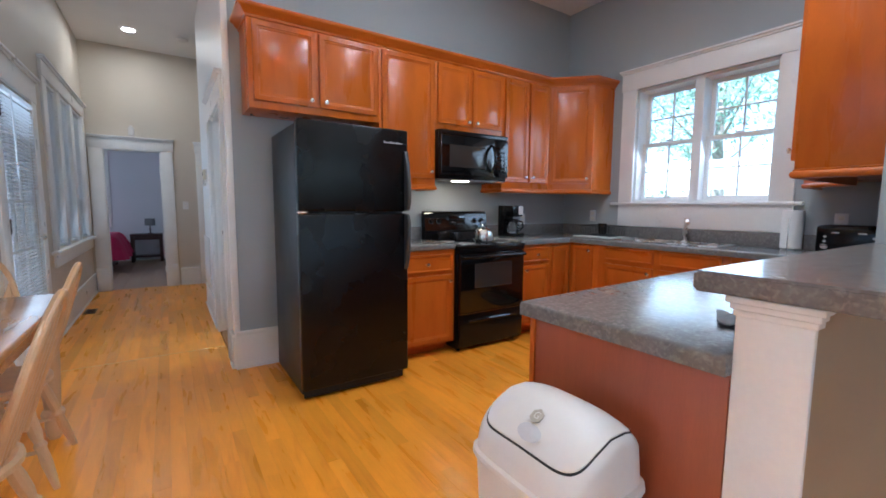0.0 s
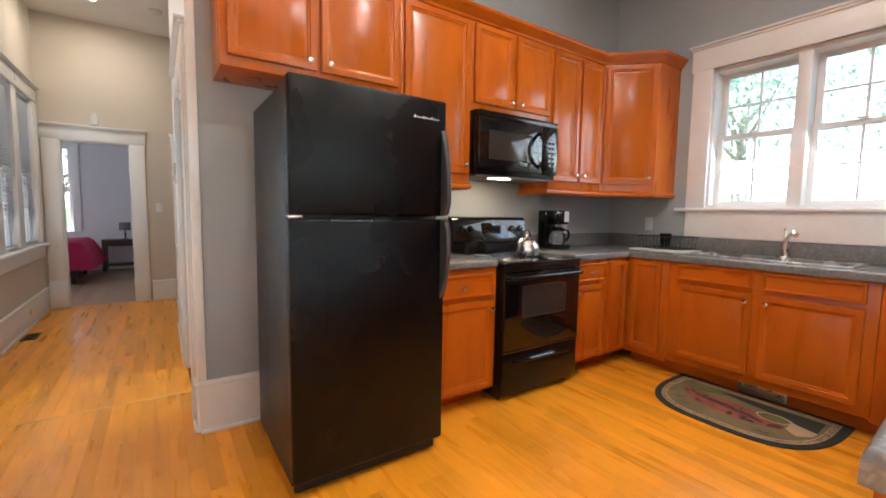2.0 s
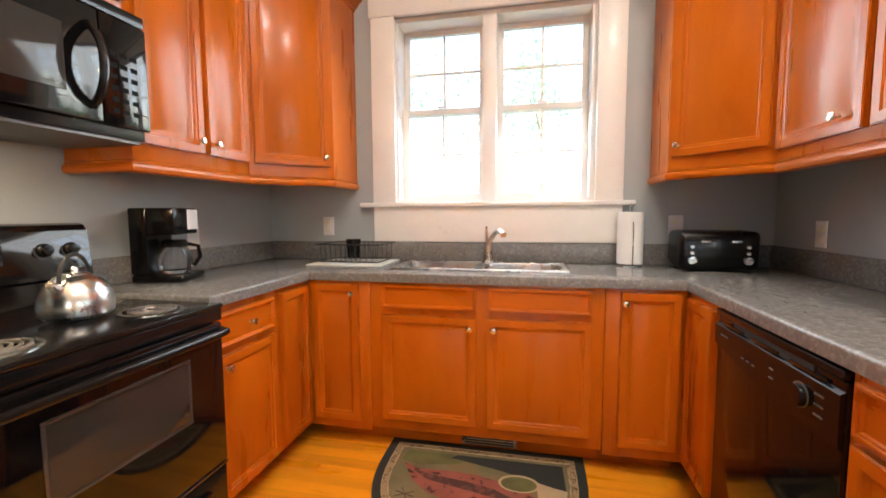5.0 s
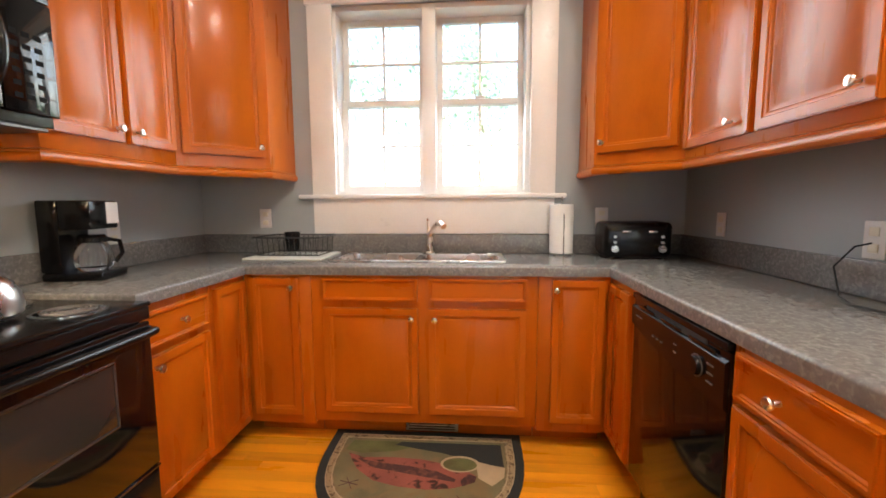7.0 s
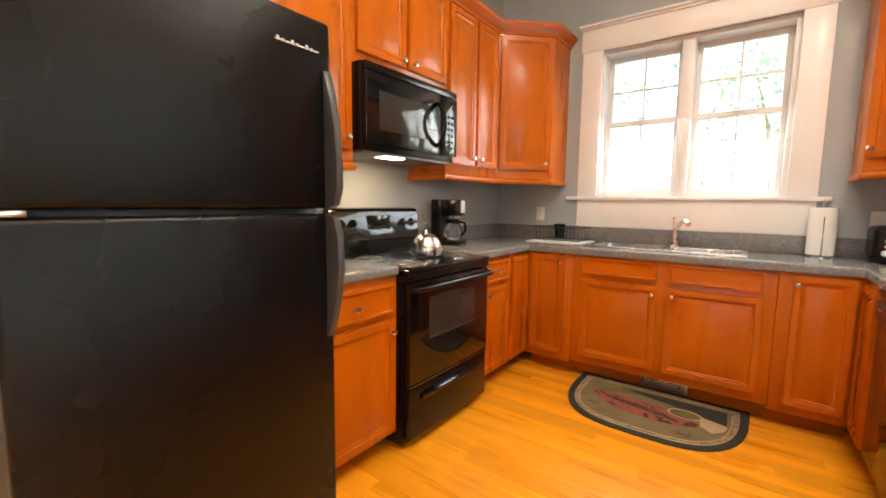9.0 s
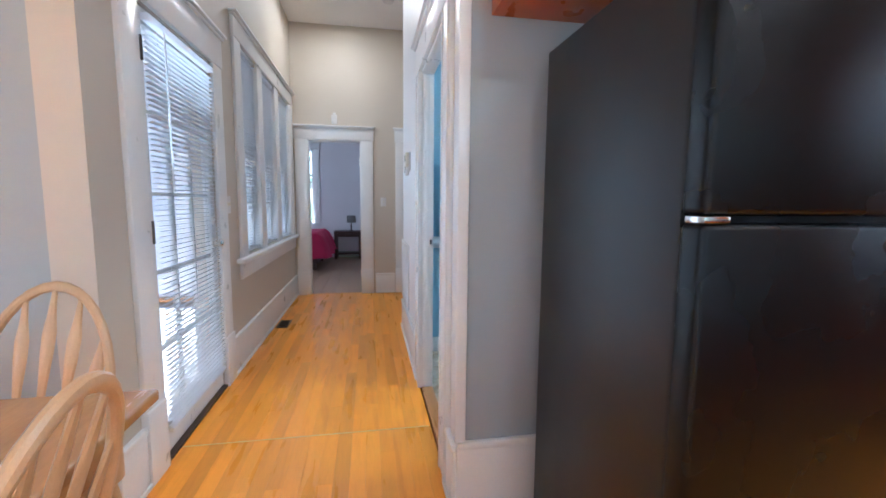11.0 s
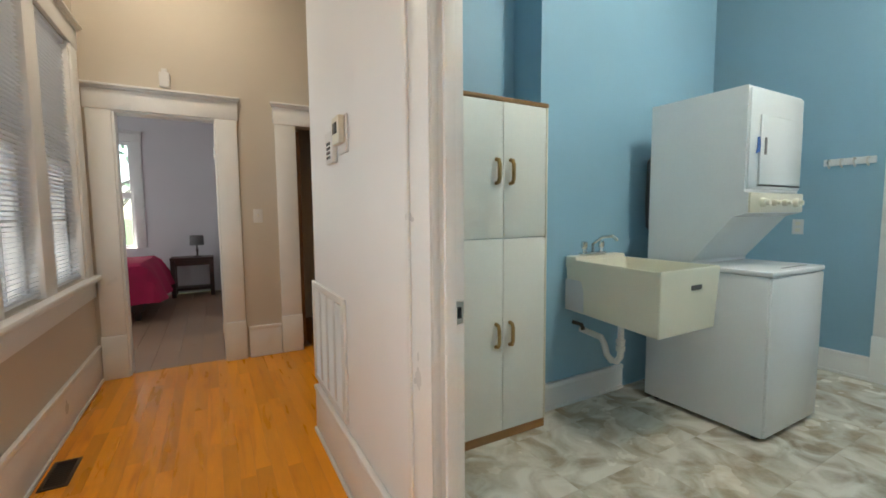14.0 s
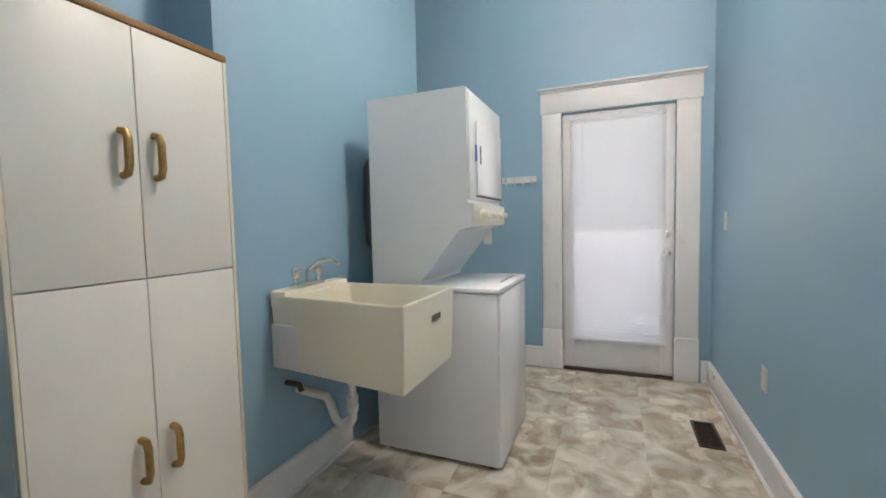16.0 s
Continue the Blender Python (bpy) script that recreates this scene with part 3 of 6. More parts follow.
part("window_sill", box(HL, HL + 0.06, 5.955, 8.385, 0.765, 0.80, 0.008), WHITE, w2)
part("apron", box(HL, HL + 0.02, 6.03, 8.38, 0.64, 0.765, 0.003), WHITE, w2)


def blind(axis, x, lo, hi, z0, z1, label, tilt=25, pitch=0.024, wand=True, side=1):
    """A slatted blind: head rail, slats, ladder cords, bottom rail, wand."""
    root = thing("window_blind", label, "blind", group="slatted blinds")
    mid, w = (lo + hi) / 2, hi - lo
    m = pose(x, mid, 0, 0, 0, 90) if axis == "x" else pose(mid, x, 0)
    root.matrix_basis = m
    part("head_rail", box(-w / 2, w / 2, -0.018, 0.018, z1 - 0.03, z1, 0.003), BLIND, root)
    part("bottom_rail", box(-w / 2, w / 2, -0.013, 0.013, z0, z0 + 0.016, 0.003), BLIND, root)
    c, s = math.cos(radians(tilt)) * 0.0125, math.sin(radians(tilt)) * 0.0125
    sb = bmesh.new()
    lp = []
    for xx in (-w / 2, w / 2):
        lp.append([(xx, -c, -s), (xx, 0, 0.0022), (xx, c, s), (xx, c, s + 0.0008), (xx, 0, 0.003), (xx, -c, -s + 0.0008)])
    rings(sb, lp)
    me = mesh_of("slat", sb, BLIND, False)
    n = int((z1 - 0.03 - z0 - 0.02) / pitch)
    for i in range(n):
        part("slat", me, BLIND, root, at=pose(0, 0, z0 + 0.026 + i * pitch))
    for u in (-w * 0.36, w * 0.36):
        part("ladder_cord", box(u - 0.0008, u + 0.0008, -0.0008, 0.0008, z0, z1), BLIND, root)
    if wand:
        part("tilt_wand", tube([(-side * w * 0.36, -side * 0.03, z1 - 0.03), (-side * w * 0.355, -side * 0.032, z1 - 0.75)], 0.004, 6), BLIND, root)
    return root


for lo, hi in UNITS:
    blind("x", HL - 0.02, lo + 0.01, hi - 0.01, 0.82, 2.38, "white slatted blind hanging half open in the hall window", -12, wand=False, side=-1)


def knob_set(parent, axis_pose, material=NICKEL, bolt=True):
    k = part("door_knob", lathe([(0.03, 0), (0.03, 0.006), (0.012, 0.01), (0.011, 0.03), (0.026, 0.038), (0.028, 0.052), (0.02, 0.062), (0.002, 0.065)], 18), material, parent, "satin nickel round knob")
    k.matrix_basis = axis_pose
    if bolt:
        d = part("deadbolt", lathe([(0.028, 0), (0.028, 0.008), (0.02, 0.014), (0.004, 0.016)], 18), material, parent, "satin nickel deadbolt")
        d.matrix_basis = axis_pose @ pose(0, 0, 0)
        d.matrix_basis.translation = axis_pose.translation + Vector((0, 0, 0.14))


def glazed_door(name, x, lo, hi, z1, s, label, glass_z, st=0.09, blind_label="", lites=True, tilt=30):
    """A full-light exterior door standing across x; s is the side of the room."""
    root = structure_root(name, label)
    bm = bmesh.new()
    t = 0.022
    bx(bm, x - t, x + t, lo, lo + st, 0.02, z1, 0.002)
    bx(bm, x - t, x + t, hi - st, hi, 0.02, z1, 0.002)
    bx(bm, x - t, x + t, lo + st, hi - st, 0.02, glass_z, 0.002)
    bx(bm, x - t, x + t, lo + st, hi - st, z1 - 0.07, z1, 0.002)
    part("door_leaf", bm, WHITE, root)
    p = part("pane", box(x - 0.004, x + 0.004, lo + st, hi - st, glass_z, z1 - 0.07), GLASS, root)
    p.visible_shadow = False
    w = hi - lo - 2 * st
    for i in (1, 2) if lites else ():
        u = lo + st + w * i / 3
        part("muntin", box(x - 0.012, x + 0.012, u - 0.009, u + 0.009, glass_z, z1 - 0.07), WHITE, root)
    for j in range(1, 5) if lites else ():
        q = glass_z + (z1 - 0.07 - glass_z) * j / 5
        part("muntin", box(x - 0.011, x + 0.011, lo + st, hi - st, q - 0.009, q + 0.009), WHITE, root)
    part("threshold", box(x - 0.06, x + 0.05, lo, hi, 0, 0.018, 0.004), mat("dark_threshold", (0.05, 0.03, 0.02), 0.5), root)
    blind("x", x + s * 0.05, lo + st - 0.03, hi - st + 0.03, glass_z - 0.02, z1 - 0.035, blind_label, tilt, side=s)
    return root


d1 = glazed_door("door_1", HL - 0.03, 4.757, 5.598, 2.045, 1, "white glazed front door with a slatted blind", 0.16, 0.075, "white slatted blind over the front door glass", True, -8)
knob_set(d1, pose(HL - 0.008, 5.545, 0.96, 0, 90, 0))
for z in (0.25, 1.08, 1.85):
    part("hinge", tube([(HL + 0.022, 4.752, z - 0.05), (HL + 0.022, 4.752, z + 0.05)], 0.008, 8), VENT, d1, "dark bronze hinge")
d2 = glazed_door("door_2", LE + 0.03, 4.585, 5.385, 2.085, -1, "white glazed back door with a closed slatted blind", 0.28, 0.085, "white slatted blind closed over the back door glass", False, 77)
knob_set(d2, pose(LE + 0.008, 4.63, 0.975, 0, -90, 0))
for z in (0.3, 1.12, 1.86):
    part("hinge", tube([(LE - 0.026, 5.395, z - 0.05), (LE - 0.026, 5.395, z + 0.05)], 0.008, 8), NICKEL, d2)
for y0, y1 in ((4.572, 4.60), (5.37, 5.398)):
    structure("trim_back_door_stop", box(LE + 0.054, LE + 0.09, y0, y1, 0, 2.088, 0.002), WHITE)
# open bedroom door, swung into the bedroom against its right wall
d3 = structure_root("door_3", "white panel door standing open into the bedroom")
part("door_leaf", box(0.445, 0.485, HB + 0.13, HB + 0.85, 0.012, 1.99, 0.003), WHITE, d3)
for z in (0.25, 1.75):
    part("hinge", tube([(0.437, HB + 0.115, z - 0.05), (0.437, HB + 0.115, z + 0.05)], 0.008, 8), NICKEL, d3)
d4 = structure_root("door_4", "brown wooden door standing ajar in the closet doorway")
part("door_leaf", box(1.09, 1.13, HB + 0.13, HB + 0.83, 0.012, 1.99, 0.003), mat("brown_door_wood", (0.2, 0.1, 0.045), 0.4, vary=0.15, stretch=(8, 8, 1)), d4)
# dining and living windows, behind the start of the walk; west one added for light
for k, (axis, x, lo, hi) in enumerate((("y", DS - 0.07, -2.4, 0.2), ("y", DS - 0.07, 1.2, 3.8), ("x", DW - 0.07, -0.5, 3.2))):
    w = structure_root(f"window_{3 + k}", "white multi-pane window")
    mid = (lo + hi) / 2
    for a, b in ((lo, mid), (mid, hi)):
        sash(w, axis, x, a, b, 0.75, 2.45, 2, 2, w=0.06)
w = structure_root("window_6", "white bedroom window")
for z0, z1 in ((0.75, 1.55), (1.55, 2.35)):
    sash(w, "y", 12.37, -1.75, -0.62, z0, z1, 1, 1, w=0.05)
casing("trim_bedroom_window", "y", 12.3, -1, -1.75, -0.62, 2.35, 0.75, w=0.12, plinth=False, head=0.15)


# ---- kitchen cabinets ----
def panel_door(w, h, frame_w=0.052, t=0.02):
    """A raised-panel front in the x-z plane, facing -y, with its lower left corner at the origin."""
    bm = box(0, w, -t, 0, 0, h)
    bmesh.ops.recalc_face_normals(bm, faces=bm.faces)
    front = [f for f in bm.faces if f.normal.y < -0.9]
    outer = [e for e in front[0].edges]
    bmesh.ops.bevel(bm, geom=outer, offset=0.004, segments=2, affect="EDGES")
    front = [max((f for f in bm.faces if f.normal.y < -0.99), key=lambda f: f.calc_area())]
    for thick, depth in ((frame_w - 0.012, 0.0), (0.004, -0.005), (0.009, -0.001), (0.010, -0.006), (0.005, 0.0), (0.022, 0.007)):
        if min(w, h) < 0.16 and thick == 0.022:
            continue
        bmesh.ops.inset_region(bm, faces=front, thickness=thick if min(w, h) > 0.16 else thick * 0.5, depth=depth)
    return bm


def knob_mesh():
    return mesh_of("knob", lathe([(0.007, 0), (0.007, 0.010), (0.006, 0.014), (0.013, 0.019), (0.015, 0.024), (0.013, 0.029), (0.006, 0.031), (0.0, 0.031)], 14), NICKEL)


KNOB = knob_mesh()
TURN_OUT = pose(0, 0, 0, 90, 0, 0)


def cabinet(name, label, m, w, h, d, fronts, toe=0.0, category="cabinet", group="kitchen cabinets", side=0.0):
    """A cabinet whose front lower left corner is the origin and whose front faces -y. fronts: x0, x1, z0, z1, kind, knob place."""
    root = thing(name, label, category, m, group)
    part("body", box(0.0005, w - 0.0005, 0, d, toe, h, 0.0015), CHERRY, root)
    if toe:
        part("toe_kick", box(0.001, w - 0.001, 0.12, 0.135, 0, toe), CHERRY_H, root)
    for x0, x1, z0, z1, kind, kx, kz in fronts:
        f = part(kind, panel_door(x1 - x0, z1 - z0, 0.052 if z1 - z0 > 0.2 else 0.03), CHERRY if kind == "door" else CHERRY_H, root, at=pose(x0, -0.0012, z0))
        if kx is not None:
            part("knob", KNOB, NICKEL, f, "satin nickel knob", at=pose(kx - x0, -0.02, kz - z0) @ TURN_OUT)
    return root


FN, FE, FS = 3.70, 3.92, 1.885      # fronts of the base cabinets
UN, US = 3.955, 1.61                # fronts of the wall cabinets
UB, UT = 1.42, 2.47
# wall cabinets on the north wall
cabinet("wall_cabinet", "cherry-stained two-door wall cabinet above the refrigerator", pose(0.985, UN, 1.885), 0.94, UT - 1.885, KN - UN, [(0.03, 0.445, 0.05, 0.56, "door", 0.405, 0.09), (0.47, 0.915, 0.05, 0.56, "door", 0.51, 0.09)])
cabinet("wall_cabinet", "tall cherry-stained single-door wall cabinet", pose(1.925, UN, UB), 0.52, UT - UB, KN - UN, [(0.02, 0.495, 0.055, 1.025, "door", 0.465, 0.11)])
cabinet("wall_cabinet", "cherry-stained two-door wall cabinet above the microwave", pose(2.445, UN, 1.892), 0.76, UT - 1.892, KN - UN, [(0.02, 0.368, 0.055, 0.553, "door", 0.335, 0.09), (0.392, 0.74, 0.055, 0.553, "door", 0.425, 0.09)])
cabinet("wall_cabinet", "cherry-stained narrow two-door wall cabinet", pose(3.205, UN, UB), 0.635, UT - UB, KN - UN, [(0.02, 0.325, 0.06, 1.025, "door", 0.29, 0.11), (0.35, 0.62, 0.06, 1.025, "door", 0.385, 0.11)])


def corner_cabinet(label, poly, a, b, knob_left, z0=UB):
    """A wall cabinet with a slanted front between a and b."""
    root = thing("corner_cabinet", label, "cabinet", pose(a[0], a[1], z0), "kitchen cabinets")
    part("body", prism(bmesh.new(), [(x - a[0], y - a[1]) for x, y in poly], 0, UT - z0), CHERRY, root)
    w = math.hypot(b[0] - a[0], b[1] - a[1])
    turn = math.degrees(math.atan2(b[1] - a[1], b[0] - a[0]))
    f = part("door", panel_door(w - 0.05, 0.965), CHERRY, root, at=pose(0, 0, 0, 0, 0, turn) @ pose(0.025, -0.0012, 0.06))
    part("knob", KNOB, NICKEL, f, "satin nickel knob", at=pose(0.03 if knob_left else w - 0.08, -0.02, 0.05) @ TURN_OUT)


corner_cabinet("cherry-stained corner wall cabinet with slanted door", [(3.8405, UN), (4.15, 3.645), (KE - 0.001, 3.645), (KE - 0.001, KN - 0.001), (3.8405, KN - 0.001)], (3.8405, UN), (4.15, 3.645), False)
corner_cabinet("cherry-stained corner wall cabinet with slanted door", [(4.16, 1.92), (3.8605, US), (3.8605, KS + 0.001), (KE - 0.001, KS + 0.001), (KE - 0.001, 1.92)], (4.16, 1.92), (3.8605, US), True)
TURN_S = 180
cabinet("wall_cabinet", "cherry-stained two-door wall cabinet beside the window", pose(3.86, US, UB, 0, 0, TURN_S), 0.92, UT - UB, US - KS, [(0.015, 0.455, 0.04, 1.025, "door", 0.365, 0.092), (0.485, 0.905, 0.04, 1.025, "door", 0.86, 0.092)])


def crown(name, path, z, label):
    """A stepped crown moulding swept along a plan path, flaring outwards."""
    prof = [(0, 0), (0.008, 0.004), (0.012, 0.018), (0.022, 0.026), (0.04, 0.05), (0.052, 0.058), (0.056, 0.066), (0.056, 0.08), (-0.02, 0.08), (-0.02, 0)]
    pts = [Vector((*p, 0)) for p in path]
    loops = []
    for i, p in enumerate(pts):
        d0 = (pts[i] - pts[i - 1]).normalized() if i else (pts[1] - pts[0]).normalized()
        d1 = (pts[i + 1] - pts[i]).normalized() if i + 1 < len(pts) else d0
        n0, n1 = Vector((d0.y, -d0.x, 0)), Vector((d1.y, -d1.x, 0))
        nn = (n0 + n1).normalized()
        nn = nn / max(nn.dot(n0), 0.3)
        loops.append([(p.x + nn.x * o, p.y + nn.y * o, z + h) for o, h in prof])
    ob = solid(name, rings(bmesh.new(), loops), CHERRY_H, label, "moulding")
    return ob


crown("crown_molding", [(0.985, KN - 0.002), (0.985, UN), (3.84, UN), (4.15, 3.645), (KE - 0.002, 3.645)], UT - 0.012, "cherry-stained crown moulding along the wall cabinets")
crown("crown_molding", [(KE - 0.002, 1.92), (4.16, 1.92), (3.86, US), (2.94, US), (2.94, KS + 0.002)], UT - 0.012, "cherry-stained crown moulding along the wall cabinets")
# light rails under the wall cabinets
def rail(path, z, label="cherry-stained light rail under the wall cabinets"):
    """A rounded moulding swept along a plan path under the cabinet bottoms."""
    prof = [(-0.02, 0), (-0.002, 0), (0.004, -0.004), (0.002, -0.010), (0.009, -0.014), (0.013, -0.022), (0.013, -0.032), (0.007, -0.042), (-0.004, -0.046), (-0.02, -0.046)]
    pts = [Vector((*p, 0)) for p in path]
    loops = []
    for i, p in enumerate(pts):
        d0 = (pts[i] - pts[i - 1]).normalized() if i else (pts[1] - pts[0]).normalized()
        d1 = (pts[i + 1] - pts[i]).normalized() if i + 1 < len(pts) else d0
        n0, n1 = Vector((d0.y, -d0.x, 0)), Vector((d1.y, -d1.x, 0))
        nn = (n0 + n1).normalized()
        nn = nn / max(nn.dot(n0), 0.3)
        loops.append([(p.x + nn.x * o, p.y + nn.y * o, z + h) for o, h in prof])
    return solid("light_rail", rings(bmesh.new(), loops), CHERRY_H, label, "moulding")


rail([(1.925, KN - 0.002), (1.925, UN), (2.445, UN), (2.445, KN - 0.002)], 1.4195)
rail([(3.205, KN - 0.002), (3.205, UN), (3.84, UN), (4.15, 3.645), (KE - 0.002, 3.645)], UB - 0.0005)
rail([(KE - 0.002, 1.92), (4.16, 1.92), (3.86, US), (2.94, US), (2.94, KS + 0.002)], UB - 0.0005)
# base cabinets
H = 0.882
cabinet("base_cabinet", "cherry-stained base cabinet with one drawer beside the range", pose(1.93, FN, 0), 0.55, H, KN - FN, [(0.03, 0.518, 0.708, 0.848, "drawer_front", 0.272, 0.772), (0.03, 0.518, 0.125, 0.678, "door", 0.49, 0.625)], 0.1)
cabinet("base_cabinet", "narrow cherry-stained base cabinet with one drawer", pose(3.216, FN, 0), 0.412, H, KN - FN, [(0.03, 0.392, 0.715, 0.85, "drawer_front", 0.215, 0.785), (0.03, 0.392, 0.125, 0.685, "door", 0.07, 0.64)], 0.1)
cabinet("base_cabinet", "cherry-stained corner base cabinet with narrow door", pose(3.63, FN, 0), 0.288, H, KN - FN, [(0.03, 0.27, 0.125, 0.855, "door", None, 0)], 0.1)
cabinet("base_cabinet", "cherry-stained corner base cabinet with narrow door", pose(FE, FN - 0.001, 0, 0, 0, -90), 0.345, H, KE - FE, [(0.035, 0.285, 0.15, 0.865, "door", 0.255, 0.82)], 0.1)
cabinet("sink_base_cabinet", "wide cherry-stained sink cabinet with two doors and false drawer fronts", pose(FE, 3.353, 0, 0, 0, -90), 1.125, H, KE - FE,
        [(0.063, 0.54, 0.753, 0.867, "drawer_front", None, 0), (0.594, 1.07, 0.753, 0.867, "drawer_front", None, 0), (0.063, 0.54, 0.176, 0.718, "door", 0.51, 0.67), (0.594, 1.07, 0.176, 0.718, "door", 0.625, 0.67)], 0.12)
cabinet("base_cabinet", "cherry-stained corner base cabinet with narrow door", pose(FE, 2.227, 0, 0, 0, -90), 0.34, H, KE - FE, [(0.065, 0.31, 0.15, 0.865, "door", 0.08, 0.82)], 0.1)
cabinet("base_cabinet", "cherry-stained corner base cabinet with narrow door", pose(3.918, FS, 0, 0, 0, TURN_S), 0.312, H, FS - KS, [(0.02, 0.285, 0.125, 0.855, "door", None, 0)], 0.1)
for x, w, front, kx in ((2.972, 0.417, FS, 0.315), (2.554, 0.415, FS - 0.03, 0.06), (2.138, 0.65, 1.817, 0.08)):
    cabinet("base_cabinet", "cherry-stained base cabinet with one drawer in the peninsula", pose(x, front, 0, 0, 0, TURN_S), w, H, front - KS if x > 2.9 else front - 1.262, [(0.03, w - 0.02, 0.752, 0.867, "drawer_front", w * 0.45, 0.812), (0.03, w - 0.02, 0.125, 0.735, "door", kx, 0.68)], 0.1)
solid("peninsula_end_panel", box(1.472, 1.487, 1.239, 1.815, 0, H, 0.002), CHERRY_PANEL, "reddish laminate panel closing the peninsula end", "panel")
solid("peninsula_corner_stile", box(1.4655, 1.4715, 1.795, 1.815, 0, H, 0.001), CHERRY, "cherry-stained stile on the peninsula corner", "panel")

# worktops
CT, CB = 0.930, 0.884
solid("worktop", box(1.925, 2.479, 3.676, KN - 0.001, CB, CT, 0.012, 3), COUNTER, "grey speckled laminate worktop beside the range", "worktop")
ys = [1.237, KS + 0.001, 1.90, 2.40, 3.265, 3.676, KN - 0.001]
xs2 = [1.445, 2.849, 3.214, 3.897, 4.06, 4.375, KE - 0.001]
full2 = set()
for i in range(6):
    for j in range(6):
        x, y = (xs2[i] + xs2[i + 1]) / 2, (ys[j] + ys[j + 1]) / 2
        ok = (y < 1.90 and (y > KS or x < 2.849)) or x > 3.897 or (x > 3.214 and y > 3.676)
        if ok and not (4.06 < x < 4.375 and 2.40 < y < 3.265):
            full2.add((i, j))
slab = cells(xs2, ys, full2, CB, CT, 0.012)
for v in slab.verts:
    # the peninsula front runs slightly out of square
    if v.co.y > 1.86 and v.co.y < 1.93 and v.co.x < 2.9:
        v.co.y -= 0.056 * (2.9 - v.co.x) / 1.455
solid("worktop", slab, COUNTER, "grey speckled laminate worktop running round the kitchen", "worktop")
for a in ((1.93, 2.479, KN - 0.021, KN - 0.001), (3.214, KE - 0.022, KN - 0.021, KN - 0.001), (KE - 0.021, KE - 0.001, KS + 0.022, KN - 0.001), (2.86, KE - 0.001, KS + 0.001, KS + 0.021)):
    solid("backsplash", box(a[0], a[1], a[2], a[3], CT + 0.0005, 1.045, 0.003), COUNTER, "low grey laminate upstand along the wall", "backsplash")
solid("bar_top", prism(bmesh.new(), [(1.44, 0.86), (2.84, 0.86), (2.84, 1.312), (1.44, 1.312)], 1.057, 1.102, 0.006), COUNTER, "raised grey speckled bar top on the half wall", "worktop")


# ---- sink and tap ----
def basin(bm, x0, x1, y0, y1, z1, depth, r=0.04):
    def ring(ins, z, n=5):
        out = []
        for cx, cy, a0 in ((x1 - ins - r, y1 - ins - r, 0), (x0 + ins + r, y1 - ins - r, 90), (x0 + ins + r, y0 + ins + r, 180), (x1 - ins - r, y0 + ins + r, 270)):
            out += [(cx + r * math.cos(radians(a0 + 90 * k / n)), cy + r * math.sin(radians(a0 + 90 * k / n)), z) for k in range(n + 1)]
        return out
    rings(bm, [ring(-0.004, z1), ring(0, z1 - 0.003), ring(0.008, z1 - depth + 0.02), ring(0.03, z1 - depth)], caps=False)
    bm.faces.new([bm.verts.new(p) for p in ring(0.03, z1 - depth)])


sink = thing("kitchen_sink", "stainless steel double-bowl sink set in the worktop", "sink")
bm = cells([4.035, 4.065, 4.345, 4.40], [2.375, 2.41, 2.815, 2.85, 3.25, 3.29], {(i, j) for i in range(3) for j in range(5)} - {(1, 1), (1, 3)}, CT + 0.001, CT + 0.009, 0.003)
part("rim", bm, STEEL, sink)
for y0, y1 in ((2.41, 2.815), (2.85, 3.25)):
    bm = bmesh.new()
    basin(bm, 4.065, 4.345, y0, y1, CT + 0.006, 0.17)
    b = part("bowl", bm, STEEL, sink)
    part("drain", lathe([(0.04, 0), (0.04, 0.004), (0.025, 0.002), (0.0, 0.001)], 16, at=(4.2, (y0 + y1) / 2, CT - 0.163)), CHROME, b)
tap = thing("kitchen_tap", "brushed nickel single-lever kitchen tap behind the sink", "tap", pose(4.385, 2.80, CT + 0.009))
part("base", lathe([(0.028, 0), (0.028, 0.006), (0.02, 0.012), (0.018, 0.07), (0.021, 0.09), (0.017, 0.11)], 16), NICKEL, tap)
part("spout", tube([(0, 0, 0.08), (-0.02, -0.012, 0.13), (-0.07, -0.045, 0.175), (-0.12, -0.075, 0.185), (-0.15, -0.095, 0.165)], 0.013, 12, radii=[0.014, 0.014, 0.013, 0.016, 0.018]), NICKEL, tap)
part("lever", tube([(0, 0, 0.1), (0.012, 0.01, 0.15), (0.02, 0.015, 0.205)], 0.008, 8, radii=[0.013, 0.009, 0.006]), NICKEL, tap)


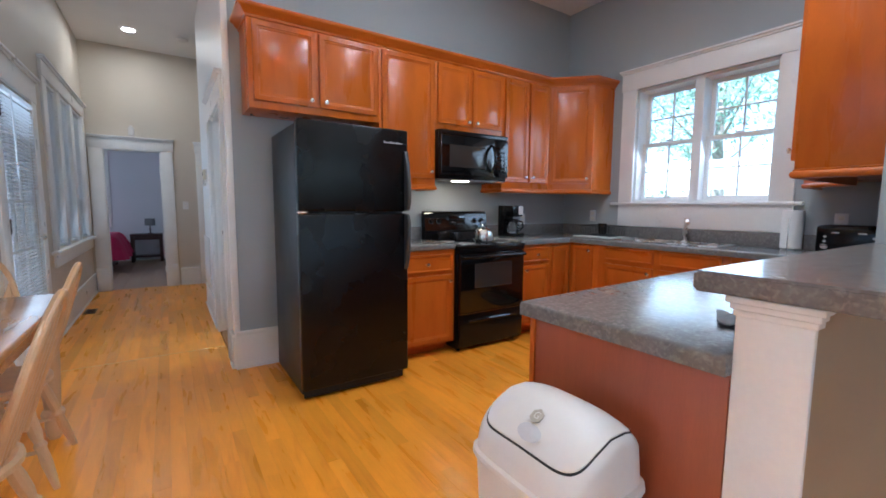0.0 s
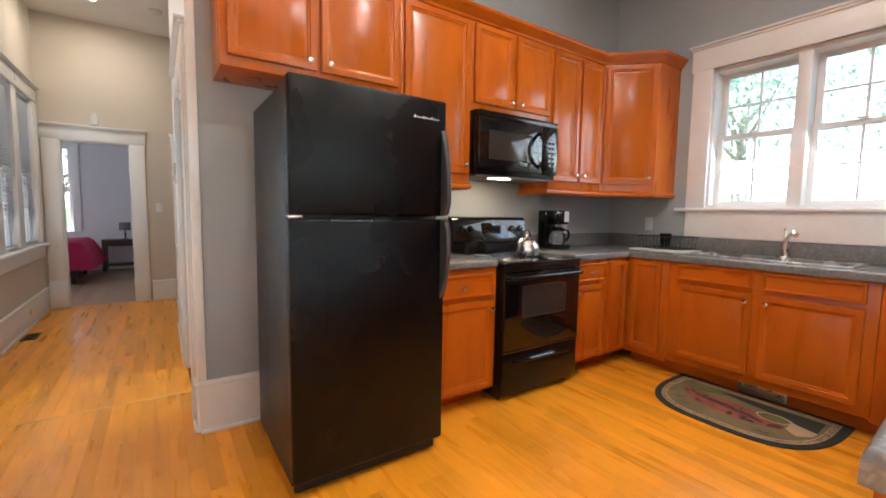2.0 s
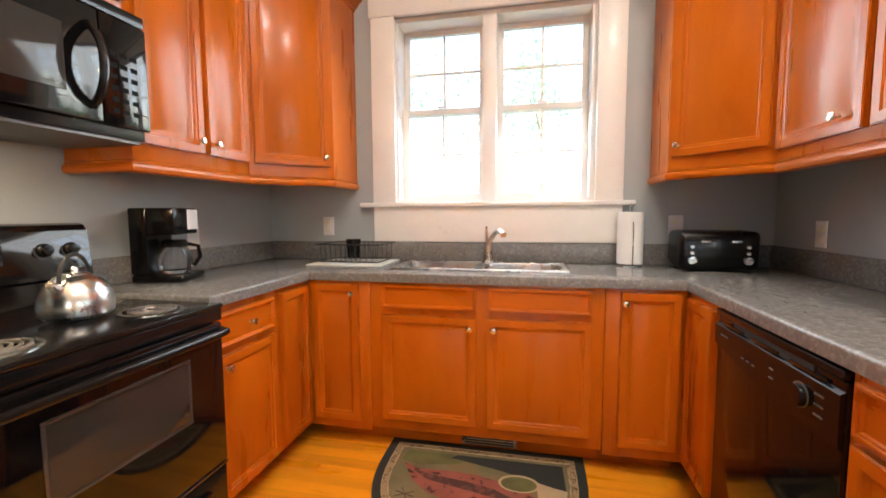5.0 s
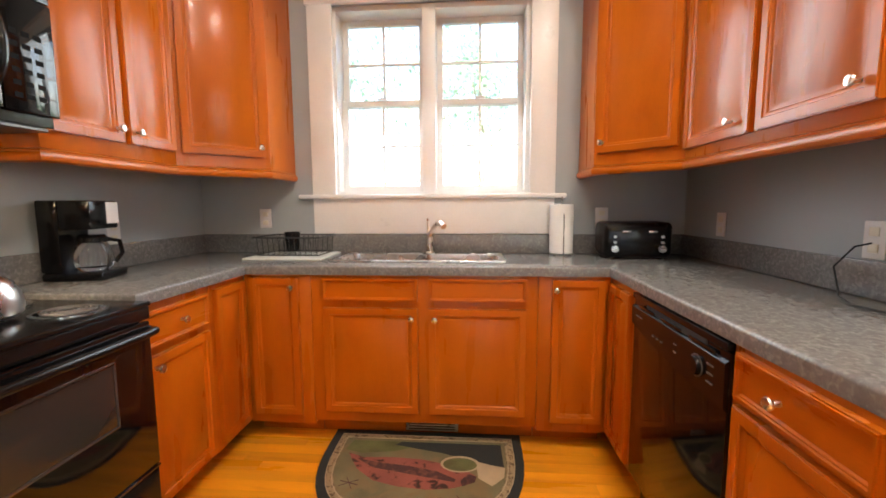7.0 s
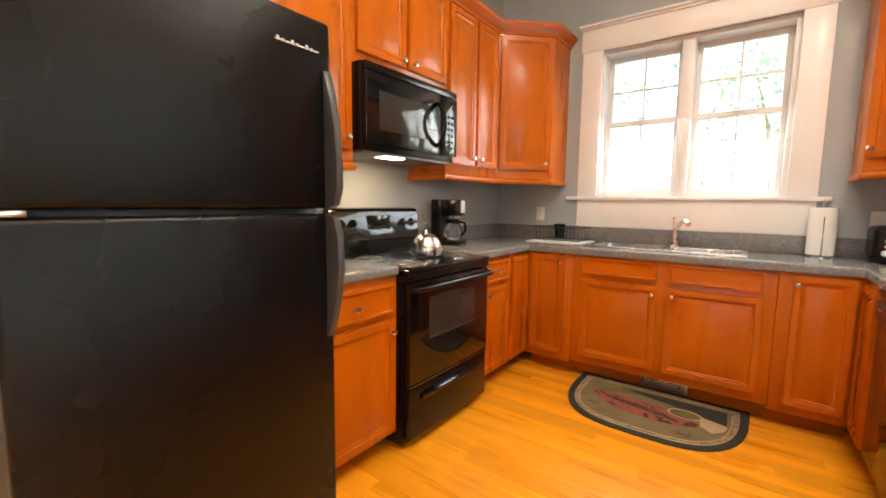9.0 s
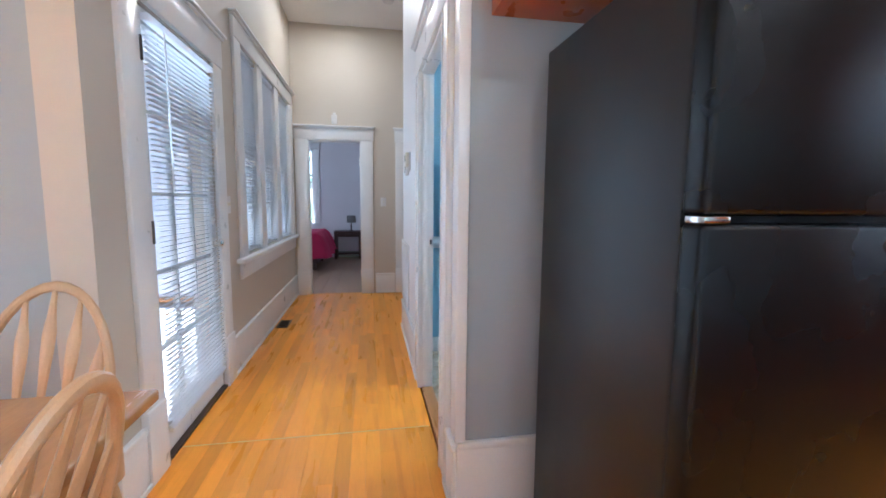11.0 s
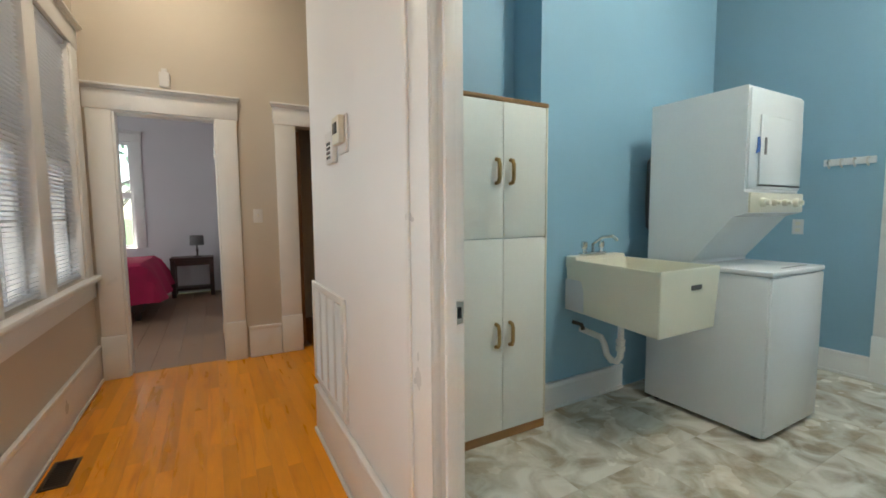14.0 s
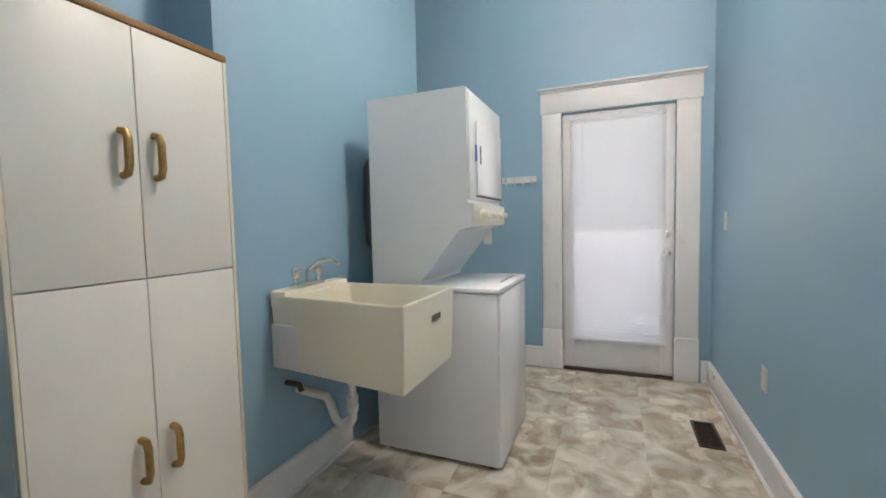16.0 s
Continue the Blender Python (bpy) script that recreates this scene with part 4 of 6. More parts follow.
# ---- refrigerator ----
fr = thing("refrigerator", "black top-freezer refrigerator with textured doors", "refrigerator", pose(1.146, 3.412, 0))
FWID, FH = 0.740, 1.745
part("body", box(0.012, FWID - 0.004, 0.075, 0.745, 0.03, FH - 0.012, 0.006), BLACK_SIDE, fr)
part("kick_grille", box(0.02, FWID - 0.02, 0.05, 0.07, 0.012, 0.09, 0.003), RUBBER, fr)
for x in (0.06, FWID - 0.06):
    for y in (0.12, 0.72):
        part("foot", lathe([(0.02, 0), (0.02, 0.02), (0.012, 0.032)], 10, at=(x, y, 0)), RUBBER, fr)
for nm, z0, z1 in (("fridge_door", 0.075, 1.185), ("freezer_door", 1.20, FH)):
    d = part(nm, box(0, FWID, 0, 0.065, z0, z1, 0.014, 3), BLACK_TEX, fr)
    part("gasket", box(0.012, FWID - 0.012, 0.065, 0.0745, z0 + 0.01, z1 - 0.01), RUBBER, d)
    # a blade handle along the free edge, bowed away from the door
    if nm == "fridge_door":
        span = [(1.184, 0.012), (1.172, 0.040), (1.12, 0.060), (1.02, 0.064), (0.93, 0.050), (0.86, 0.030), (0.80, 0.004)]
    else:
        span = [(1.201, 0.012), (1.213, 0.042), (1.26, 0.062), (1.34, 0.062), (1.44, 0.050), (1.53, 0.030), (1.605, 0.004)]
    loops = []
    for z, out in span:
        a, b = FWID - 0.034, FWID - 0.004
        loops.append([(a + 0.004, 0.003, z), (a, -out * 0.55, z), (a + 0.004, -out * 0.9, z), (a + 0.012, -out, z), (b - 0.008, -out, z), (b, -out * 0.85, z), (b, 0.003, z)])
    part("handle", rings(bmesh.new(), loops), HANDLE_BLACK, d, "satin black blade handle")
part("hinge_cap", box(0.0, 0.055, 0.0, 0.05, 1.186, 1.199, 0.002), CHROME, fr, "chrome centre hinge")
bm = bmesh.new()
bx(bm, FWID - 0.185, FWID - 0.045, -0.002, 0.0002, 1.650, 1.653)
for k in range(9):
    bx(bm, FWID - 0.18 + k * 0.015, FWID - 0.172 + k * 0.015, -0.0025, 0.0002, 1.6485, 1.660 - (k % 3) * 0.004)
part("badge", bm, mat("silver_badge", (0.5, 0.5, 0.5), 0.3, vary=0.05), fr, "small silver script badge")


# ---- range ----
rg = thing("range", "black electric coil range with glass oven door", "stove", pose(2.483, 3.632, 0))
RW = 0.728
part("body", box(0, RW, 0.03, 0.612, 0.03, 0.893, 0.004), BLACK, rg)
part("cooktop", box(-0.002, RW + 0.002, -0.012, 0.56, 0.893, 0.910, 0.006), BLACK, rg)
part("storage_drawer", box(0.008, RW - 0.008, -0.004, 0.03, 0.06, 0.328, 0.005), BLACK, rg)
part("drawer_lip", tube([(0.10, -0.006, 0.262), (0.14, -0.018, 0.268), (RW - 0.14, -0.018, 0.268), (RW - 0.10, -0.006, 0.262)], 0.014, 10), BLACK_GLASS, rg)
od = part("oven_door", box(0.008, RW - 0.008, -0.01, 0.03, 0.342, 0.845, 0.006), BLACK_GLASS, rg)
bm = bmesh.new()
for x0, x1, z0, z1 in ((0.155, RW - 0.155, 0.548, 0.5575), (0.155, RW - 0.155, 0.7485, 0.758), (0.155, 0.1645, 0.5577, 0.7483), (RW - 0.1645, RW - 0.155, 0.5577, 0.7483)):
    bx(bm, x0, x1, -0.0135, -0.0095, z0, z1, 0.0015)
part("window_rim", bm, mat("grey_rim", (0.10, 0.095, 0.095), 0.2, 0.6, vary=0.05), od, "dull grey window rim")
part("oven_window", box(0.165, RW - 0.165, -0.0125, -0.0095, 0.558, 0.748, 0.002), GREY_GLASS, od, "smoked oven window")
bm = tube([(0.012, -0.012, 0.816), (0.025, -0.040, 0.816), (0.07, -0.048, 0.816), (RW - 0.07, -0.048, 0.816), (RW - 0.025, -0.040, 0.816), (RW - 0.012, -0.012, 0.816)], 0.014, 12)
part("handle", bm, BLACK, od)
part("door_glint_rail", box(0.008, RW - 0.008, -0.0125, 0.02, 0.331, 0.3395, 0.003), mat("dark_steel_trim", (0.22, 0.21, 0.20), 0.22, 1.0, vary=0.05), rg, "polished dark trim above the drawer")
part("front_trim", box(0.0, RW, -0.006, 0.03, 0.85, 0.8925, 0.004), BLACK, rg)
bm = bmesh.new()
rings(bm, [[(x, 0.545, 0.910), (x, 0.552, 0.99), (x, 0.545, 1.0), (x, 0.560, 1.165), (x, 0.575, 1.185), (x, 0.595, 1.192), (x, 0.615, 1.190), (x, 0.615, 0.910)] for x in (0.0, RW)])
bg = part("control_panel", bm, BLACK_GLASS, rg)
for x in (0.07, 0.155, 0.575, 0.66):
    part("control_knob", lathe([(0.024, 0), (0.023, 0.012), (0.018, 0.016), (0.017, 0.026), (0.0, 0.027)], 16), BLACK, bg, "black control knob", at=pose(x, 0.5535, 1.10, 84, 0, 0))
    part("dial_ring", lathe([(0.031, 0), (0.031, 0.0015), (0.027, 0.0016)], 20), HANDLE_BLACK, bg, at=pose(x, 0.5555, 1.10, 84, 0, 0))
part("display", box(0.27, 0.46, 0.550, 0.558, 1.06, 1.145, 0.002), BLACK_GLASS, bg)
for x, y, r in ((0.15, 0.14, 0.098), (0.57, 0.12, 0.078), (0.15, 0.41, 0.078), (0.6, 0.42, 0.09)):
    b = part("burner", lathe([(r + 0.012, 0.0), (r + 0.012, 0.004), (r, 0.005), (r - 0.006, 0.0015), (0.02, -0.004), (0, -0.004)], 28, at=(x, y, 0.910)), CHROME, rg, "chrome drip pan")
    pts = [(x + (0.02 + (r - 0.03) * k / 70) * math.cos(k * 0.36), y + (0.02 + (r - 0.03) * k / 70) * math.sin(k * 0.36), 0.9165) for k in range(71)]
    part("coil", tube(pts, 0.0042, 6), COIL, b)
for x in (0.05, RW - 0.05):
    for y in (0.08, 0.55):
        part("foot", lathe([(0.018, 0), (0.018, 0.03)], 8, at=(x, y, 0)), RUBBER, rg)

# kettle on the back right burner
kt = thing("kettle", "brushed steel kettle with black loop handle on the range", "kettle", pose(2.93, 3.885, 0.9212) @ Matrix.Diagonal((0.87, 0.87, 0.92, 1)))
part("body", lathe([(0.09, 0), (0.102, 0.010), (0.106, 0.035), (0.100, 0.07), (0.083, 0.105), (0.055, 0.128), (0.03, 0.134), (0.0, 0.135)], 28), STEEL, kt)
part("lid", lathe([(0.045, 0.1325), (0.04, 0.137), (0.012, 0.141), (0.009, 0.146), (0.013, 0.152), (0.008, 0.158), (0, 0.158)], 18), STEEL, kt)
part("spout", tube([(-0.065, -0.03, 0.085), (-0.096, -0.043, 0.105), (-0.113, -0.05, 0.12)], 0.012, 10, radii=[0.018, 0.013, 0.011]), STEEL, kt)
part("handle", tube(arc((0, 0, 0.10), 0.088, 8, 172, 14, (0.9, 0.42, 0), (0, 0, 1.12)), 0.0065, 8), RUBBER, kt, "black loop handle")

# microwave under the cabinet
mw = thing("microwave_oven", "black over-range microwave with bowed door handle", "microwave", pose(2.447, 3.865, 1.475))
MW = 0.756
part("body", box(0, MW, 0.03, 0.398, 0, 0.415, 0.003), BLACK, mw)
md = part("door", box(0.004, MW * 0.78, 0, 0.03, 0.03, 0.37, 0.006), BLACK_GLASS, mw)
part("window", box(0.09, MW * 0.64, -0.0025, 0.0005, 0.10, 0.29, 0.002), GREY_GLASS, md, "smoked see-through window")
part("handle", tube(arc((MW * 0.735, 0.035, 0.195), 0.12, -68, 68, 12, (0, -0.75, 0), (0, 0, 1.1)), 0.012, 10), BLACK, md)
cp = part("keypad_panel", box(MW * 0.785, MW - 0.004, 0.0, 0.03, 0.03, 0.37, 0.004), BLACK_GLASS, mw)
for r in range(6):
    for c in range(3):
        part("key", box(MW * 0.82 + c * 0.035, MW * 0.82 + c * 0.035 + 0.022, -0.0012, 0.0002, 0.07 + r * 0.036, 0.085 + r * 0.036), KEY, cp)
part("vent_grille", box(0.004, MW - 0.004, 0.004, 0.03, 0.375, 0.412, 0.003), BLACK, mw)
part("underside", box(0.01, MW - 0.01, 0.04, 0.38, -0.012, -0.0005, 0.002), COIL, mw, "grey underside tray")
lens_ = part("cooktop_light", box(0.2, 0.34, 0.06, 0.14, -0.0155, -0.0125), WARM, mw, "lit warm cooktop light")
lamp("cooktop_lamp", "AREA", pose(2.447 + 0.27, 3.97, 1.458), 0.13, (1, 0.64, 0.28), 0.12, 0.08)

# dishwasher
dw = thing("dishwasher", "black dishwasher with control strip under the worktop", "dishwasher", pose(3.603, FS + 0.004, 0, 0, 0, 180) @ Matrix.Diagonal((1.05, 1, 0.99, 1)))
part("body", box(0.001, 0.599, 0.03, 0.56, 0.1, 0.888), BLACK, dw)
part("door", box(0.002, 0.598, -0.005, 0.03, 0.125, 0.86, 0.004), BLACK_GLASS, dw)
part("top_trim", box(0.002, 0.598, -0.014, 0.03, 0.8635, 0.886, 0.004), BLACK, dw)
bm = bmesh.new()
rings(bm, [[(0.004 + 0.592 * k / 14, d, z) for d, z in ((-0.0055, 0.775 - 0.075 * math.sin(math.pi * (0.08 + 0.5 * k / 14))), (-0.014, 0.781 - 0.075 * math.sin(math.pi * (0.08 + 0.5 * k / 14))), (-0.016, 0.83), (-0.0055, 0.838))] for k in range(15)])
cs = part("control_strip", bm, BLACK, dw)
part("pocket", box(0.12, 0.5, -0.0095, -0.0052, 0.8385, 0.8625), RUBBER, cs, "dark hand pocket")
for x in (0.06, 0.24, 0.42):
    part("latch_tab", box(x, x + 0.13, -0.015, -0.0097, 0.8385, 0.849, 0.002), BLACK_GLASS, cs)
part("dial", lathe([(0.028, 0), (0.026, 0.014), (0.0, 0.016)], 18), BLACK, cs, at=pose(0.47, -0.0158, 0.775, 90, 0, 0))
part("dial_rim", lathe([(0.033, 0), (0.033, 0.0015), (0.029, 0.0016)], 20), COIL, cs, at=pose(0.47, -0.0156, 0.775, 90, 0, 0))
for x, z, w in ((0.05, 0.80, 0.05), (0.19, 0.765, 0.015), (0.22, 0.765, 0.015), (0.25, 0.765, 0.015), (0.34, 0.79, 0.018), (0.34, 0.765, 0.018), (0.52, 0.80, 0.03), (0.52, 0.775, 0.03), (0.52, 0.75, 0.03)):
    part("button", box(x, x + w, -0.0178, -0.0155, z, z + 0.005, 0.001), COIL, cs)
part("toe_panel", box(0.004, 0.596, 0.05, 0.07, 0.0, 0.1), BLACK, dw)


# ---- things on the worktop ----
cm = thing("coffee_maker", "black drip coffee maker with glass jug on the worktop", "coffee maker", pose(3.50, 4.165, CT, 0, 0, 14))
part("base", box(-0.09, 0.09, -0.14, 0.075, 0, 0.035, 0.01), BLACK, cm)
part("tower", box(-0.09, 0.09, 0.0, 0.075, 0.035, 0.32, 0.008), BLACK, cm)
hd = part("brew_head", box(-0.09, 0.09, -0.115, 0.0, 0.205, 0.32, 0.008), BLACK, cm)
part("control_panel", box(0.005, 0.086, -0.121, -0.1155, 0.225, 0.314, 0.004), WHITE_PLASTIC, hd, "silver front panel")
jug = part("jug", lathe([(0.045, 0.036), (0.062, 0.05), (0.066, 0.09), (0.055, 0.135), (0.045, 0.15), (0.05, 0.165)], 24, at=(-0.005, -0.065, 0), caps=False), GLASS, cm, "clear glass jug")
part("jug_band", lathe([(0.05, 0.15), (0.052, 0.152), (0.052, 0.17), (0.04, 0.182), (0.0, 0.184)], 24, at=(-0.005, -0.065, 0)), BLACK, jug)
part("jug_handle", tube([(0.03, -0.105, 0.16), (0.06, -0.13, 0.15), (0.065, -0.135, 0.1), (0.045, -0.115, 0.06)], 0.009, 8), BLACK, jug)

to = thing("toaster", "black four-slot toaster with grey buttons on the worktop", "toaster", pose(4.29, 1.665, CT + 0.008, 0, 0, -92))
part("shell", box(-0.175, 0.175, -0.11, 0.11, 0.0, 0.19, 0.028, 4), BLACK_TEX, to)
part("front_panel", box(-0.155, 0.155, -0.114, -0.109, 0.02, 0.165, 0.002), BLACK, to)
for sx in (-0.12, 0.12):
    part("dial", lathe([(0.02, 0), (0.018, 0.012), (0, 0.013)], 16), NICKEL, to, at=pose(sx, -0.1145, 0.05, 90, 0, 0))
    for z in (0.085, 0.115):
        part("button", lathe([(0.009, 0), (0.008, 0.005), (0, 0.006)], 12), NICKEL, to, at=pose(sx, -0.1145, z, 90, 0, 0))
    part("lever", box(sx * 0.55 - 0.022, sx * 0.55 + 0.022, -0.128, -0.1145, 0.135, 0.147, 0.003), STEEL, to)
    for yy in (-0.045, 0.04):
        part("slot", box(sx * 0.65 - 0.065, sx * 0.65 + 0.065, yy - 0.016, yy + 0.016, 0.1895, 0.1915), RUBBER, to)
for sx in (-0.14, 0.14):
    for yy in (-0.08, 0.08):
        part("foot", lathe([(0.012, -0.008), (0.012, 0.002)], 8, at=(sx, yy, 0)), RUBBER, to)

pt = thing("paper_towel_holder", "white paper towel roll on a steel stand", "paper towels", pose(4.385, 2.03, CT))
part("stand", lathe([(0.075, 0), (0.075, 0.006), (0.006, 0.01), (0.006, 0.325), (0.012, 0.33), (0.0, 0.34)], 22), STEEL, pt)
part("roll", lathe([(0.02, 0.012), (0.066, 0.014), (0.067, 0.15), (0.066, 0.292), (0.02, 0.294), (0.02, 0.012)], 28, caps=False), PAPER, pt, "white paper roll")
part("side_wire", tube([(-0.072, 0.0, 0.005), (-0.074, 0, 0.16), (-0.066, 0, 0.24)], 0.003, 6), STEEL, pt)

dm = solid("drying_mat", box(4.08, 4.43, 3.36, 3.80, CT + 0.0005, CT + 0.010, 0.004), mat("pale_grey_mat", (0.55, 0.55, 0.50), 0.8, vary=0.06, bump=0.3), "pale grey ribbed drying mat beside the sink", "mat")
rk = thing("dish_rack", "black wire dish rack standing on the drying mat", "dish rack", pose(4.25, 3.56, CT + 0.0105))
bm = bmesh.new()
for z, g in ((0.11, 0.0), (0.012, 0.015)):
    tube([(-0.14 + g, -0.19 + g, z), (0.14 - g, -0.19 + g, z), (0.14 - g, 0.19 - g, z), (-0.14 + g, 0.19 - g, z), (-0.14 + g, -0.19 + g, z)], 0.0035, 6, bm)
part("frame", bm, RUBBER, rk)
for k in range(12):
    y = -0.165 + k * 0.03
    part("wire", tube([(-0.14, y, 0.11), (-0.125, y, 0.012), (0.125, y, 0.012), (0.14, y, 0.11)], 0.002, 5), RUBBER, rk)
part("cutlery_cup", lathe([(0.035, 0.014), (0.045, 0.125), (0.048, 0.128), (0.043, 0.125), (0.034, 0.02), (0, 0.02)], 18, at=(0.08, 0.06, 0), caps=False), BLACK, rk, "black plastic cutlery cup")
cl = bmesh.new()
bmesh.ops.create_grid(cl, x_segments=14, y_segments=10, size=0.5)
for v in cl.verts:
    x, y = v.co.x, v.co.y
    v.co = (x * 0.2, y * 0.13, 0.014 + 0.012 * math.sin(9 * x + 4 * y) * math.cos(7 * y) - 0.02 * max(abs(x), abs(y)) ** 2)
bmesh.ops.solidify(cl, geom=cl.faces[:], thickness=0.006)
solid("dish_cloth", cl, mat("grey_cloth", (0.22, 0.23, 0.25), 0.95, vary=0.15, bump=0.5, bscale=200), "crumpled grey dish cloth on the peninsula worktop", "cloth", pose(1.750, 1.335, CT + 0.006, 0, 0, 25) @ Matrix.Diagonal((0.75, 0.75, 0.7, 1)))


# ---- wall plates ----
def plate(label, m, kind="outlet", w=0.075, h=0.118):
    root = thing("wall_outlet" if kind == "outlet" else "light_switch", label, "outlet" if kind == "outlet" else "switch", m)
    part("cover_plate", box(-w / 2, w / 2, -0.006, 0, -h / 2, h / 2, 0.003), WHITE_PLASTIC, root)
    if kind == "outlet":
        for z in (-0.026, 0.026):
            part("socket", box(-0.017, 0.017, -0.0085, -0.005, z - 0.014, z + 0.014, 0.003), IVORY, root)
    else:
        n = max(1, round(w / 0.06) - 0)
        for k in range(n):
            u = (k - (n - 1) / 2) * 0.045
            part("toggle", box(u - 0.006, u + 0.006, -0.016, -0.005, -0.008, 0.014, 0.002), IVORY, root)
    return root


plate("white double socket on the kitchen wall", pose(KE, 3.85, 1.145, 0, 0, -90))
plate("white double socket on the kitchen wall", pose(KE, 1.78, 1.145, 0, 0, -90))
plate("white double socket on the kitchen wall", pose(4.10, KS, 1.12, 0, 0, 180))
plate("white double socket on the kitchen wall", pose(3.29, KS, 1.11, 0, 0, 180))
plate("white double socket on the kitchen wall", pose(3.79, KN, 1.10))
plate("white double socket on the kitchen wall", pose(2.2, KN, 1.12))
solid("charger_cord", tube([(3.29, KS + 0.012, 1.10), (3.29, KS + 0.06, 1.09), (3.34, KS + 0.075, 1.02), (3.28, KS + 0.10, CT + 0.004), (3.16, KS + 0.16, CT + 0.004), (3.02, KS + 0.12, CT + 0.004)], 0.003, 6), RUBBER, "thin black cord plugged into the wall socket", "cord")
plate("white light switch beside the front door", pose(HL, 5.81, 1.195, 0, 0, 90), "switch", 0.12)
plate("white light switch beside the bedroom door", pose(0.74, HB, 1.225), "switch")
plate("white light switch in the laundry room", pose(4.10, LS, 1.21, 0, 0, 180), "switch")
plate("white double socket in the laundry room", pose(3.31, LS, 0.46, 0, 0, 180))
plate("white socket behind the dryer", pose(LE, 6.03, 1.10, 0, 0, -90))

# door chime sensor above the bedroom door, thermostat, air grille, floor vents
sn = thing("alarm_sensor", "small white alarm sensor above the bedroom door", "sensor", pose(0.125, HB, 2.265))
part("case", box(-0.035, 0.035, -0.045, 0, -0.055, 0.055, 0.006), WHITE_PLASTIC, sn)
part("bracket", box(-0.018, 0.018, -0.03, 0, 0.056, 0.085, 0.003), WHITE_PLASTIC, sn)
th = thing("thermostat", "cream thermostat with a white keypad on the hall wall", "thermostat", pose(HR, 6.19, 1.55, 0, 0, -90))
part("base", box(-0.055, 0.055, -0.012, 0, -0.075, 0.075, 0.003), WHITE_PLASTIC, th)
part("cover", box(-0.05, 0.05, -0.04, -0.0125, -0.04, 0.07, 0.006), IVORY, th, "cream thermostat cover")
part("display", box(-0.03, 0.03, -0.042, -0.0395, 0.0, 0.045, 0.001), GREY_GLASS, th)
kp = thing("alarm_keypad", "white alarm keypad beside the thermostat", "keypad", pose(HR, 6.36, 1.52, 0, 0, -90))
part("case", box(-0.06, 0.06, -0.025, 0, -0.07, 0.07, 0.006), WHITE_PLASTIC, kp)
for r in range(4):
    for c in range(3):
        part("key", box(-0.03 + c * 0.022, -0.014 + c * 0.022, -0.028, -0.0245, -0.05 + r * 0.02, -0.037 + r * 0.02, 0.002), GREY_GLASS, kp)
gr = thing("return_air_grille", "white louvred return air grille low on the hall wall", "vent", pose(HR, 6.56, 0, 0, 0, -90))
bm = bmesh.new()
for a in ((-0.32, -0.285, 0.3, 0.86), (0.285, 0.32, 0.3, 0.86), (-0.285, 0.285, 0.3, 0.335), (-0.285, 0.285, 0.825, 0.86)):
    bx(bm, a[0], a[1], -0.014, 0, a[2], a[3], 0.003)
part("frame", bm, WHITE, gr)
part("backing", box(-0.284, 0.284, -0.002, -0.0005, 0.336, 0.824), GREY_GLASS, gr)
for k in range(5):
    u = -0.285 + k * 0.1425
    part("stile", box(max(u - 0.02, -0.2845), min(u + 0.02, 0.2845), -0.013, -0.0025, 0.3365, 0.8235, 0.002), WHITE, gr)
lb = mesh_of("louvre", bx(bmesh.new(), -0.0505, 0.0505, -0.0055, 0.0055, -0.0011, 0.0011), WHITE)
for k in range(4):
    for r in range(37):
        part("louvre", lb, WHITE, gr, at=pose(-0.21375 + k * 0.1425, -0.0075, 0.345 + r * 0.013, 40, 0, 0))


def floor_vent(x, y, w, l, z, label, material=VENT):
    root = thing("floor_vent", label, "vent", pose(x, y, z))
    bm = bmesh.new()
    for a in ((-w / 2, -w / 2 + 0.015, -l / 2, l / 2), (w / 2 - 0.015, w / 2, -l / 2, l / 2), (-w / 2 + 0.015, w / 2 - 0.015, -l / 2, -l / 2 + 0.015), (-w / 2 + 0.015, w / 2 - 0.015, l / 2 - 0.015, l / 2)):
        bx(bm, *a, 0, 0.006, 0.001)
    part("frame", bm, material, root)
    part("well", box(-w / 2 + 0.015, w / 2 - 0.015, -l / 2 + 0.015, l / 2 - 0.015, 0.0002, 0.001), RUBBER, root)
    along_x = w > l
    n = 12
    for k in range(n):
        u = (k + 0.5) / n - 0.5
        if along_x:
            part("slat", box(u * (w - 0.03) - 0.003, u * (w - 0.03) + 0.003, -l / 2 + 0.015, l / 2 - 0.015, 0.001, 0.005), material, root)
        else:
            part("slat", box(-w / 2 + 0.015, w / 2 - 0.015, u * (l - 0.03) - 0.003, u * (l - 0.03) + 0.003, 0.001, 0.005), material, root)


floor_vent(-0.30, 7.03, 0.11, 0.26, 0.0, "dark metal floor vent in the hall floor")
floor_vent(3.63, 4.51, 0.32, 0.125, 0.0, "dark bronze floor vent in the laundry floor")
kv = thing("toe_kick_vent", "grey metal vent in the sink cabinet toe kick", "vent", pose(4.039, 2.76, 0.055, 0, 0, -90))
part("frame", box(-0.14, 0.14, -0.008, 0, -0.04, 0.045, 0.002), NICKEL, kv)
for k in range(5):
    part("slat", box(-0.125, 0.125, -0.0105, -0.0085, -0.03 + k * 0.014, -0.024 + k * 0.014), VENT, kv)


